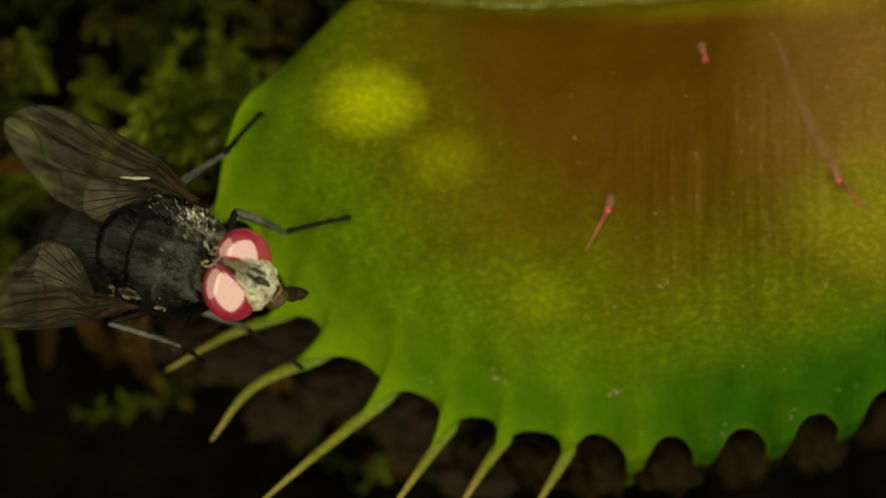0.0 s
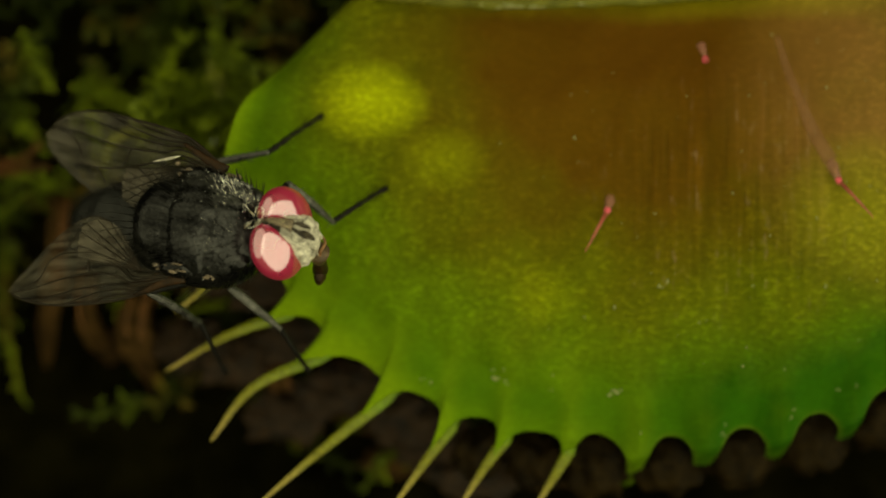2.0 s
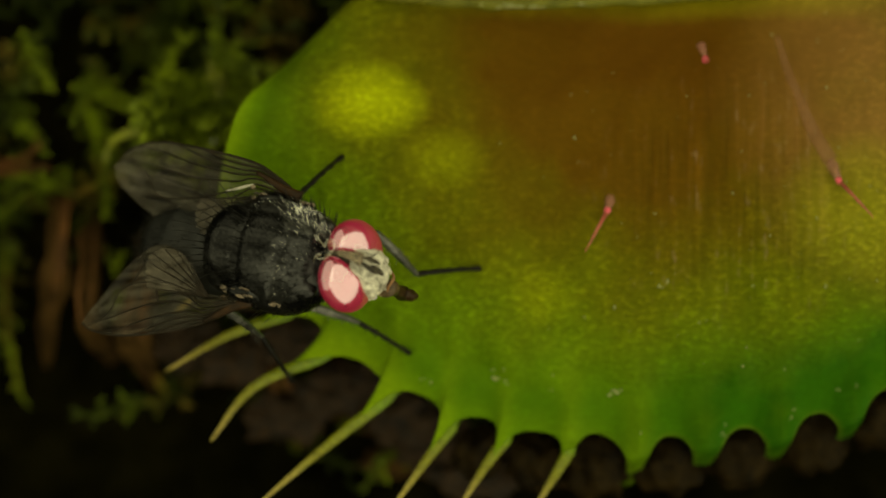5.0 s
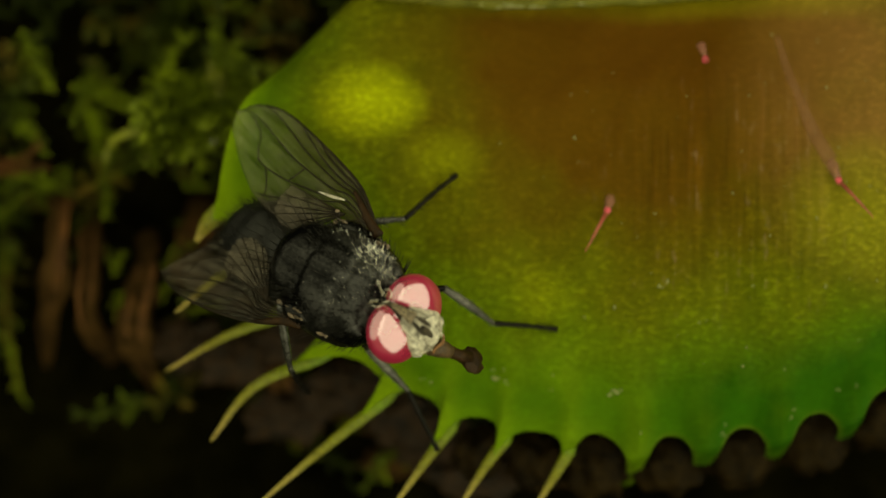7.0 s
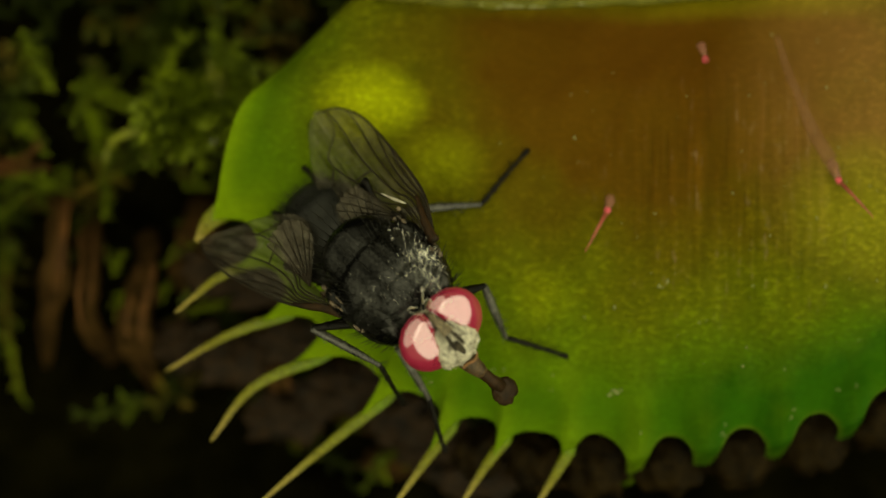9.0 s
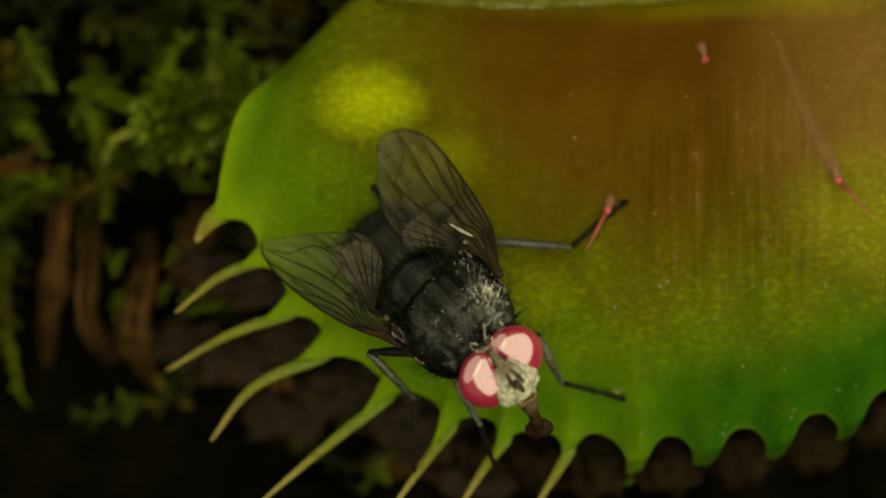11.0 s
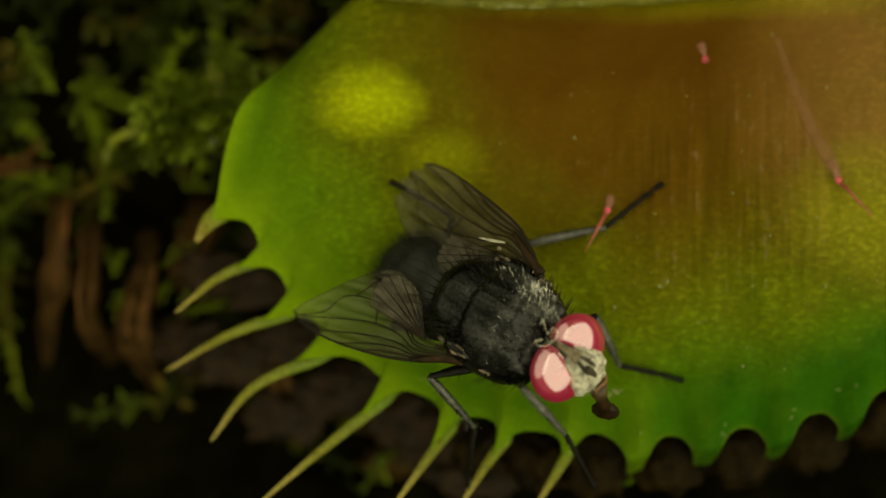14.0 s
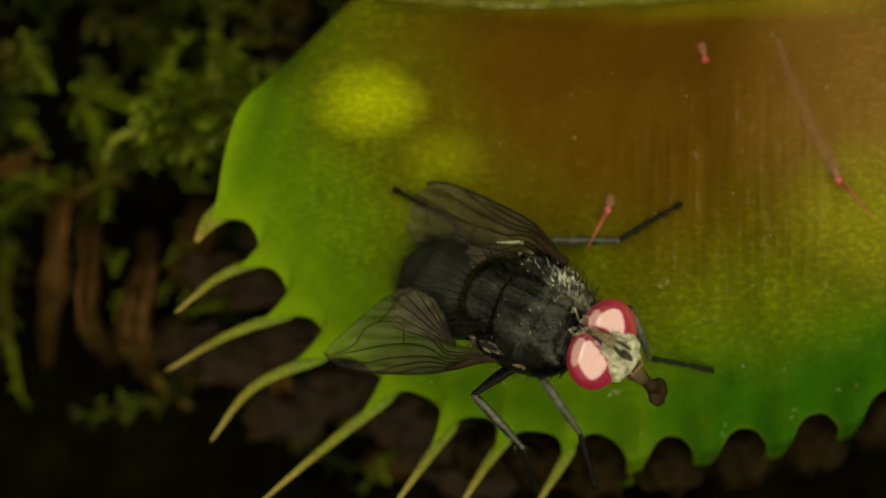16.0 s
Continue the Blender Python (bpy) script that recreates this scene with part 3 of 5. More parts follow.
    for base, way, length, size in (((-12.7, 1.1, -4.9), (0.35, 1.0, 0.3), 1.6, 0.62), ((-12.3, -1.0, -5.1), (0.1, 1.0, 0.2), 1.0, 0.5), ((-12.2, -2.2, -5.1), (0.3, 1.0, 0.3), 0.9, 0.5),
                                    ((-9.3, 0.2, -5.4), (-1.0, -0.5, 0.2), 1.5, 0.55), ((-8.1, -1.9, -5.6), (-0.9, -0.4, 0.2), 1.5, 0.6),
                                    ((-10.6, 6.6, -4.6), (1.0, -0.35, 0.2), 2.7, 1.3), ((-9.4, 5.2, -4.6), (0.8, 0.8, 0.3), 2.5, 1.3), ((-10.9, 5.4, -4.8), (0.4, 1.0, 0.3), 2.6, 1.2),
                                    ((-9.6, 6.4, -4.8), (-0.3, -1.0, 0.3), 2.2, 1.4), ((-8.9, 6.2, -4.8), (0.3, -1.0, 0.3), 2.0, 1.1), ((-13.9, 6.1, -4.6), (1.0, -0.40, 0.06), 5.4, 0.62), ((-13.6, 6.3, -4.9), (1.0, -0.36, 0.0), 4.6, 0.7),
                                    ((-12.6, 3.0, -5.0), (0.5, 1.0, 0.2), 1.6, 0.7), ((-9.2, 4.6, -4.7), (0.8, -0.8, 0.3), 1.4, 0.6),
                                    ((-15.8, 8.2, -5.4), (0.4, -1.0, 0.3), 2.6, 1.0), ((-13.9, 4.6, -5.2), (0.5, 1.0, 0.2), 2.2, 0.8)):
        heap = Heap()
        moss_shoot(heap, base, way, length, 22 if length < 4 else 60, size, rng)
        tagged(part("moss_frond", heap.mesh("moss_frond", False), FROND), "small bright yellow-green moss frond", "moss", "bright fronds")

    for _ in range(18):
        heap = Heap()
        base = (rng.uniform(-10.6, -8.2), rng.uniform(4.1, 6.6), rng.uniform(-4.0, -3.2))
        moss_shoot(heap, base, (rng.uniform(-0.4, 1.0), rng.uniform(-1.0, 0.6), rng.uniform(-0.1, 0.3)), rng.uniform(1.5, 2.8), 26, rng.uniform(0.7, 1.4), rng)
        tagged(part("moss_frond", heap.mesh("moss_frond", False), FROND), "small bright yellow-green moss frond", "moss", "bright fronds")

    # long pointed leaves and a curled one
    for path, w in ((((-8.6, 6.9, -5.4), (-8.2, 5.8, -4.8), (-8.5, 4.9, -5.0)), 0.42),
                    (((-12.5, 3.1, -5.5), (-12.2, 3.9, -5.0), (-11.3, 4.3, -4.8), (-10.8, 3.8, -4.8), (-10.9, 3.1, -5.2)), 0.21)):
        pts = spline(path, 24)
        rad = [w * (0.25 + 0.75 * math.sin(math.pi * min(1.0, 0.12 + 0.86 * i / 23)) ** 0.8) for i in range(24)]
        pts = pts + np.array([[0.0, 0.0, 1.6 + 0.25 * noise.noise(Vector(q) * 1.7)] for q in pts])
        rad = [r * (0.75 + 0.5 * noise.noise(Vector((i * 0.4, w * 20, 0)))) for i, r in enumerate(rad)]
        heap = Heap().add(*tube(pts.tolist(), rad, 10, 0.28))
        tagged(part("narrow_leaf", heap.mesh("narrow_leaf"), OLIVE), "narrow pointed olive moss leaf", "leaf", "narrow leaves")
    for (x, y, z), r in (((-9.1, 3.85, -3.6), 0.17), ((-8.6, 4.1, -3.8), 0.24)):
        tagged(part("water_drop", mesh_of("water_drop", *ball((x, y, z), (r, r, r * 0.8), 18, 24)), WATER), "clear bead of water on a moss leaf", "water drop", "water drops")


build_ground()
build_moss()
build_debris()
# the whole bed lies well below the trap
sink = Matrix.Translation((0, 0, EYE_HEIGHT)) @ Matrix.Diagonal((1.02, 1.02, 1.02, 1)) @ Matrix.Translation((0, 0, -EYE_HEIGHT))
for ob in list(scene.objects):
    if ob.type == "MESH" and ob.name.split(".")[0] != "peat_clump":
        ob.data.transform(sink)


# ---------------------------------------------------------------- the trap
CUSPS = [(-8.25, 1.0), (-7.45, -0.72), (-6.55, -2.62), (-5.35, -4.05), (-3.05, -6.05), (-0.5, -7.25), (1.75, -7.5), (4.25, -7.8),
         (6.9, -8.9), (9.4, -8.85), (12.0, -8.6), (14.65, -7.9), (17.7, -6.6)]
SINUSES = [(-6.7, 0.55), (-5.7, -1.2), (-4.45, -2.75), (-2.5, -4.35), (-0.7, -5.25), (1.3, -6.0), (3.4, -6.5), (5.75, -6.66),
           (8.1, -6.65), (10.65, -6.36), (13.15, -5.86), (15.7, -4.95)]
LEFT_EDGE = [(-2.9, 10.4), (-3.7, 8.9), (-4.4, 7.9), (-5.45, 6.9), (-6.5, 6.0), (-7.2, 5.1), (-7.6, 4.05), (-7.85, 3.0), (-8.0, 2.0), (-8.25, 1.0)]


def blade_base(x, y):
    return 0.06 * (0.67 * x - 0.74 * y)


def blade_rim():
    """The margin of the blade: a plain edge, then round bays between the roots of the teeth; and a smooth line behind it."""
    edge = [tuple(p) for p in spline(LEFT_EDGE, 60)]
    plain = list(edge)
    for i, bay in enumerate(SINUSES):
        a, b, n = np.array(CUSPS[i]), np.array(CUSPS[i + 1]), np.array(bay)
        mid, arm = (a + b) / 2, (b - a) / 2
        for k in range(1, 33):
            f = math.pi * k / 32
            c, d = math.cos(f), math.sin(f)
            wide, round_off = (0.14, 0.72) if i < 7 else (0.22, 0.84)
            c = math.copysign(abs(c) ** round_off, c) * (1 - wide * min(1.0, d * 2.5))
            edge.append(tuple(mid - arm * c + (n - mid) * d ** round_off))
            plain.append(tuple(mid + arm * (k / 16 - 1) + (n - mid) * 0.75))
    plain = np.array(plain)
    for _ in range(40):
        plain[1:-1] = 0.25 * plain[:-2] + 0.5 * plain[1:-1] + 0.25 * plain[2:]
    return np.array(edge), plain


def build_trap():
    trap = new("venus_flytrap")
    tagged(trap, "open green and wine-brown flytrap leaf with marginal teeth", "carnivorous plant")
    edge, plain = blade_rim()
    nu, nv = len(edge), 84
    run = np.concatenate([[0], np.cumsum(np.linalg.norm(np.diff(plain, axis=0), axis=1))])
    run /= run[-1]
    outward = (plain - np.array((4.0, 3.0))) / np.linalg.norm(plain - np.array((4.0, 3.0)), axis=1)[:, None]
    lobed = np.clip(((edge - plain) * outward).sum(1), 0.0, 1.0)
    for _ in range(90):
        lobed[1:-1] = 0.25 * lobed[:-2] + 0.5 * lobed[1:-1] + 0.25 * lobed[2:]
    lobed /= lobed.max()
    verts, uvs, under, keel = [], [], [], []
    for i in range(nu):
        lead, own = -2.6 + 6.0 * run[i], plain[i][0] * 0.97 + 0.6
        inner = np.array((lead + math.log1p(math.exp((own - lead) * 1.2)) / 1.2, 10.6))
        reach = np.linalg.norm(inner - plain[i])
        bay = (edge[i] - plain[i]) @ (inner - plain[i]) / reach
        for j in range(nv):
            v = (j / (nv - 1)) ** 1.5
            p = plain[i] * (1 - v) + inner * v + (edge[i] - plain[i]) * math.exp(-v * reach / 0.9)
            d = v * reach
            de = d + bay * math.exp(-d / 0.9)
            q = Vector((p[0], p[1], 0))
            z = blade_base(p[0], p[1]) + 0.10 * math.exp(-(d / 0.4) ** 2) - (0.2 if p[1] > 1.5 else 0.2 + 0.3 * min(1.0, (1.5 - p[1]) / 3.0)) * math.exp(-((de - 1.9) / 1.0) ** 2)
            z += 0.4 * math.exp(-((d - 6.5) / 3.2) ** 2) - 1.3 * math.exp(-((p[1] - 9.0) / 2.6) ** 2)
            z += 0.22 * noise.noise(q * 0.45) + 0.07 * noise.noise(q * 1.3 + Vector((3, 1, 7)))
            z -= 5.5 * math.exp(-d / 1.4) * min(1.0, max(0.0, (p[1] - 5.0) / 4.0)) ** 1.3 * (1.0 if p[0] < 3 else 0.0)
            z -= 0.9 * math.exp(-d / 1.6) * min(1.0, max(0.0, (2.0 - p[1]) / 4.0))
            z -= 3.2 * max(0.0, -de) ** 1.3 * min(1.0, max(0.0, (p[0] - 3.0) / 3.0))
            z += 0.34 * (lobed[i] - 0.3) * math.exp(-((de - 0.7) / 1.0) ** 2) + 0.10 * noise.noise(Vector((p[0] * 0.9, p[1] * 0.9, 5.0))) * math.exp(-((d - 1.8) / 1.4) ** 2)
            verts.append((p[0], p[1], z))
            under.append((p[0], p[1], z - 0.10 - 0.5 * (1 - math.exp(-d / 0.8))))
            uvs.append((run[i], d / 10))
            keel.append((lobed[i], max(0.0, de) / 10))
    n = nu * nv
    faces = grid_faces(nu, nv)
    back = [tuple(i + n for i in reversed(f)) for f in faces]
    rim = [(i * nv + nv, i * nv, i * nv + n, i * nv + nv + n) for i in range(nu - 1)]
    me = mesh_of("blade", verts + under, faces + back + rim)
    layer = me.uv_layers.new(name="vein_map")
    idx = np.empty(len(me.loops), dtype=np.int32)
    me.loops.foreach_get("vertex_index", idx)
    both = np.array(uvs + uvs, dtype=np.float32)
    layer.data.foreach_set("uv", both[idx].ravel())
    both = np.array(keel + keel, dtype=np.float32)
    me.uv_layers.new(name="keel_map").data.foreach_set("uv", both[idx].ravel())
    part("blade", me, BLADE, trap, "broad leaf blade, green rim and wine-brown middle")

    teeth = (((-7.4, 1.7), (-8.3, 1.0), (-8.85, 0.25), -0.3), ((-5.9, -0.2), (-7.9, -0.95), (-9.65, -2.3), -0.6),
             ((-4.8, -2.1), (-7.6, -3.05), (-10.0, -4.4), -0.8), ((-3.6, -3.6), (-6.7, -4.9), (-8.35, -6.9), -0.4),
             ((-1.4, -4.9), (-4.0, -6.9), (-6.5, -9.0), 0.6), ((0.6, -6.0), (-0.5, -7.4), (-1.8, -9.2), 0.3),
             ((2.5, -6.5), (1.6, -7.6), (0.5, -9.3), 0.3), ((4.7, -6.9), (4.1, -7.9), (3.2, -9.4), -0.4),
             ((6.88, -8.3), (6.86, -8.7), (6.8, -9.2), -5.0), ((9.38, -8.25), (9.36, -8.6), (9.3, -9.1), -5.0),
             ((11.98, -8.0), (12.0, -8.4), (12.0, -8.9), -5.0), ((14.6, -7.3), (14.65, -7.7), (14.7, -8.2), -5.0),
             ((17.6, -6.1), (17.7, -6.5), (17.8, -7.0), -5.0))
    for a, b, c, drop in teeth:
        za = BLADE_AT(*a) - (1.4 if drop < -4 else 0.12)
        path = spline([(*a, za - 0.35), (*b, za + drop * 0.25 + 0.02), (*c, za + drop)], 30)
        run = np.linspace(0, 1, 30)
        thick = 1.9 if c[1] > 0 else 1.7 if drop < -4 else 1.0
        rad = [thick * (0.04 + 0.20 * (1 - s) ** 1.15 + 0.04 * math.sin(s * 3.1)) * min(1.0, 0.15 + s * 6) for s in run]
        rad[-1] = 0.03
        me = mesh_of("tooth", *tube(path.tolist(), rad, 14, 0.42))
        idx = np.empty(len(me.loops), dtype=np.int32)
        me.loops.foreach_get("vertex_index", idx)
        # hanging teeth skip the pale tip, their shade put into the colour
        share = np.append(np.repeat(run, 14), (0.0, 1.0)) * (0.3 if drop < -4 else 1.0)
        me.uv_layers.new(name="length_map").data.foreach_set("uv", np.stack([share[idx], idx % 14 / 14], 1).astype(np.float32).ravel())
        part("tooth", me, TOOTH, trap, "tapering green marginal tooth")

    ridge = spline([(-4.0, 9.4, -1.5), (0.5, 8.85, -0.9), (3.5, 8.78, -0.75), (8.0, 9.0, -0.9), (17.5, 9.9, -1.4)], 90)
    rad = [0.22 + 0.10 * noise.noise(Vector(p) * 1.1) for p in ridge]
    part("midrib", mesh_of("midrib", *tube(ridge.tolist(), rad, 12, 0.8)), RIB, trap, "pale green midrib with whitish flecks")

    hairs = (((5.95, 2.0), (5.76, 1.35), (4.95, -0.1), 1.2), ((9.16, 7.2), (9.2, 6.65), (9.26, 6.5), 1.3), ((13.65, 3.1), (13.85, 2.4), (15.0, 1.1), 1.0))
    for root, joint, tip, rise in hairs:
        z = blade_base(*root)
        j = (*joint, z + rise * 0.6)
        base = spline([(root[0], root[1], z - 0.2), ((root[0] * 0.4 + joint[0] * 0.6), root[1] * 0.4 + joint[1] * 0.6, z + rise * 0.35), j], 10)
        h = part("trigger_hair", mesh_of("trigger_hair", *tube([j, ((joint[0] + tip[0]) / 2, (joint[1] + tip[1]) / 2, z + rise * 0.85), (*tip, z + rise)], [0.075, 0.045, 0.012], 8)),
                 HAIR_SHAFT, trap, "thin red trigger hair")
        part("foot", mesh_of("foot", *tube(base.tolist(), [q * min(1.0, 0.55 + 0.45 * (rise < 1.25)) for q in (0.30, 0.26, 0.225, 0.195, 0.17, 0.15, 0.14, 0.13, 0.12, 0.10)], 10)), HAIR_BASE, h, "pale brown fleshy base")
        part("joint", mesh_of("joint", *ball(j, (0.12, 0.13, 0.11), 10, 14)), HAIR_RED, h, "glossy pink-red swelling")

        if joint[0] > 12:
            line = spline([(11.9, 7.6), (12.5, 5.6), (13.1, 4.1), root], 24)
            crest = [(p[0], p[1], BLADE_AT(*p) - 0.045) for p in line]
            part("ridge", mesh_of("ridge", *tube(crest, np.linspace(0.15, 0.30, 24).tolist(), 12, 0.42)), RIDGE, h, "long pale ridge running up to the base")

    rng = random.Random(21)
    heap = Heap()
    for _ in range(300):
        x, y = rng.uniform(-3, 15.6), rng.uniform(-4.5, 8.6)
        if rng.random() > max(0.0, (x - 1) / 15) * (1.0 if y < 6.5 else 0.4):
            continue
        r = rng.choice((0.010, 0.012, 0.014, 0.018, 0.022, 0.03, 0.04))
        heap.add(*ball((x, y, BLADE_AT(x, y) + r * 0.6), (r, r * rng.uniform(0.8, 2.2), r * 0.8), 5, 6))
    # rim flecks: waxy spots, and glints on the edge modelled as pale shapes
    for x, y, s in ((1.95, -4.5, 0.20), (2.2, -4.75, 0.10), (-0.4, -4.75, 0.06), (3.85, -5.0, 0.06), (9.9, -6.55, 0.07), (12.3, -5.95, 0.06), (14.0, -5.0, 0.08), (14.6, -4.85, 0.06), (7.0, -6.5, 0.05), (6.1, -5.0, 0.15), (6.25, -5.15, 0.05), (-0.7, -4.6, 0.07), (10.0, -6.2, 0.05), (12.4, -5.65, 0.05)):
        for _ in range(5):
            a, b = x + rng.gauss(0, s * 0.7), y + rng.gauss(0, s * 0.7)
            q = s * rng.uniform(0.2, 0.5)
            heap.add(*ball((a, b, BLADE_AT(a, b) + 0.01), (q, q * rng.uniform(0.4, 0.9), q * 0.25), 8, 10, lambda d: 1 + 0.7 * noise.noise(d * 2.5 + Vector((a, b, 0)))))
    for _ in range(34):
        x, q = rng.gauss(3.0, 0.9), rng.uniform(0.03, 0.12)
        heap.add(*ball((x, 8.72 + rng.uniform(-0.1, 0.08), -0.66), (q * 1.8, q * 0.5, q * 0.5), 6, 8, lambda d: 1 + 0.5 * noise.noise(d * 2.5 + Vector((x, q, 0)))))
    ob = part("dust_and_glints", heap.mesh("dust_and_glints"), DUST_GLINT)
    tagged(ob, "fine pale specks of dust on the leaf", "dust", kind="stuff")
    return trap


def BLADE_AT(x, y):
    """Height of the blade's middle field."""
    ob = bpy.data.objects["blade"]
    hit, place, *_ = ob.ray_cast(Vector((x, y, 30)) * MM, Vector((0, 0, -1)))
    return place.z / MM if hit else blade_base(x, y)


build_trap()


# ---------------------------------------------------------------- the fly (x forward, y to its left, z up)
WING_ROOT, WING_LENGTH = {1: (0.3, 2.0, 0.45), -1: (-0.3, -1.92, 0.25)}, {1: 7.5, -1: 6.75}
WING_EDGES = {
    1: ([(0, 0.05), (1.0, 0.5), (2.1, 0.78), (4.6, 0.80), (6.0, 0.68), (6.9, 0.34), (7.35, -0.1), (7.5, -0.55)],
        [(0, -0.15), (1.2, -0.40), (1.85, -0.85), (2.2, -1.5), (2.9, -1.98), (4.2, -2.12), (5.3, -1.86), (6.2, -1.52), (7.0, -1.15), (7.35, -0.9), (7.5, -0.55)]),
    -1: ([(0, 0.05), (1.4, 0.42), (2.8, 0.60), (4.6, 0.58), (5.8, 0.40), (6.6, 0.12), (6.9, -0.12)],
         [(0, -0.15), (1.1, -0.35), (1.8, -0.75), (2.1, -1.55), (2.6, -2.2), (3.3, -2.42), (4.2, -2.12), (5.1, -1.55), (5.9, -0.98), (6.6, -0.45), (6.9, -0.12)])}


def build_wing(fly, side):
    """A wing in its own plane, x outward along it: membrane, veins, and the pleated lobe behind the root."""
    length, rows, nj = WING_LENGTH[side], 64, 22
    lead, trail = (spline(e, 500) * (length / e[-1][0]) for e in WING_EDGES[side])
    verts = []
    for i in range(rows):
        x = length * (1 - (1 - i / (rows - 1)) ** 1.5)
        a, b = np.interp(x, lead[:, 0], lead[:, 1]), np.interp(x, trail[:, 0], trail[:, 1])
        for j in range(nj):
            s = j / (nj - 1)
            y = a * (1 - s) + b * s
            z = 0.055 * math.sin(s * 19 + x * 0.3) * min(1, x / 2.0) + 0.20 * math.sin(s * math.pi) - 0.012 * x ** 2
            z += 0.05 * noise.noise(Vector((x * 1.1, y * 2.2, side)))
            verts.append((x, -y * side, z))
    me = mesh_of("wing", verts, grid_faces(rows, nj))
    idx = np.empty(len(me.loops), dtype=np.int32)
    me.loops.foreach_get("vertex_index", idx)
    sheet = np.array(verts).reshape(rows, nj, 3)
    span_map = np.stack([sheet[:, :, 0].ravel()[idx] / length, idx % nj / (nj - 1)], 1).astype(np.float32)
    me.uv_layers.new(name="span_map").data.foreach_set("uv", span_map.ravel())
    wing = part("wing", me, MEMBRANE, fly, "smoky see-through membranous wing")

    def on_wing(u, s):
        """Point of the membrane at the share u of its length and s of its width."""
        i = (rows - 1) * (1 - (1 - min(0.9999, max(0.0, u))) ** (1 / 1.5))
        j = min(nj - 1.001, max(0.0, s) * (nj - 1))
        i0, j0 = min(rows - 2, int(i)), int(j)
        f, g = i - i0, j - j0
        return (sheet[i0, j0] * (1 - f) + sheet[i0 + 1, j0] * f) * (1 - g) + (sheet[i0, j0 + 1] * (1 - f) + sheet[i0 + 1, j0 + 1] * f) * g

    tracks = (([(0.02, 0), (0.25, 0), (0.5, 0), (0.75, 0), (0.93, 0), (0.98, 0), (1, 0)], 0.060, 0.020),
              ([(0.05, 0.10), (0.25, 0.08), (0.42, 0.06), (0.56, 0.0)], 0.040, 0.026),
              ([(0.05, 0.20), (0.3, 0.15), (0.5, 0.11), (0.70, 0.0)], 0.040, 0.022),
              ([(0.05, 0.30), (0.3, 0.22), (0.6, 0.19), (0.80, 0.12), (0.91, 0.02)], 0.036, 0.018),
              ([(0.05, 0.42), (0.3, 0.33), (0.6, 0.36), (0.82, 0.36), (0.985, 0.3)], 0.036, 0.018),
              ([(0.06, 0.60), (0.3, 0.46), (0.52, 0.60), (0.68, 0.72), (0.73, 0.70), (0.80, 0.52), (0.93, 0.38)], 0.034, 0.017),
              ([(0.08, 0.75), (0.3, 0.56), (0.48, 0.80), (0.60, 0.98)], 0.030, 0.016),
              ([(0.49, 0.35), (0.50, 0.47), (0.51, 0.59)], 0.028, 0.026), ([(0.645, 0.70), (0.60, 0.78), (0.555, 0.91)], 0.026, 0.022),
              ([(0.20, 0.12), (0.21, 0.05), (0.215, 0.0)], 0.03, 0.03),
              ([(1, 1), (0.97, 1), (0.9, 1), (0.8, 1), (0.6, 1), (0.45, 1), (0.32, 1)], 0.012, 0.012))
    for t, r0, r1 in tracks:
        fine = spline(t, 30)
        pts = np.array([on_wing(u, w) for u, w in fine])
        part("vein", mesh_of("vein", *tube((pts + [0, 0, 0.01]).tolist(), np.linspace(r0, r1, 30).tolist(), 5)), VEIN, wing)
    # pleated lobe behind the wing's root, with fanning veins
    size = length / 6.9 * (1.0 if side < 0 else 0.86)
    turns, reach = (-14, -28, -40, -52, -61, -67), (2.45, 2.62, 2.70, 2.42, 1.95, 1.3)
    fan, rays, ribs, steps = [], [], 45, 10
    for i in range(ribs):
        a = -14 - 53 * i / (ribs - 1)
        long = np.interp(-a, [-q for q in turns], reach) * size
        fold = math.sin(i * 1.35) + 0.5 * noise.noise(Vector((i * 0.4, side, 0)))
        ray = []
        for j in range(steps):
            r = long * j / (steps - 1)
            y = 0.35 * size - r * math.sin(math.radians(a))
            ray.append((1.35 * size + r * math.cos(math.radians(a)), y * side, 0.20 + 0.045 * fold * (j / (steps - 1)) ** 0.7 + 0.10 * math.sin(math.pi * i / ribs)))
        fan += ray
        rays.append(ray)
    part("root_lobe", mesh_of("root_lobe", fan, grid_faces(ribs, steps)), LOBE, wing, "brownish pleated lobe at the wing root")
    for i in (1, 9, 17, 24, 31, 38, 43):
        part("vein", mesh_of("vein", *tube((np.array(rays[i]) + [0, 0, 0.014]).tolist(), np.linspace(0.036, 0.012, steps).tolist(), 5)), VEIN, wing)
    # dark hardened plates at the hinge and one pale strut
    hinge = spline([(-0.15, 0.0, 0.05), (0.5, -0.12 * side, 0.16), (1.1, -0.30 * side, 0.16), (1.7, -0.46 * side, 0.12)], 14)
    part("hinge_plate", mesh_of("hinge_plate", *tube(hinge.tolist(), np.linspace(0.20, 0.05, 14).tolist(), 10, 0.6)), SNOUT, wing, "brown hardened wing base")
    if side > 0:
        strut = spline([on_wing(0.22, 0.5) + [0, 0, 0.06], on_wing(0.28, 0.47) + [0, 0, 0.08], on_wing(0.35, 0.46) + [0, 0, 0.05]], 10)
        part("root_plate", mesh_of("root_plate", *tube(strut.tolist(), [0.02, 0.035, 0.05, 0.055, 0.055, 0.05, 0.045, 0.035, 0.025, 0.01], 8, 0.5)), FACE, wing, "pale root sclerite")
    return wing


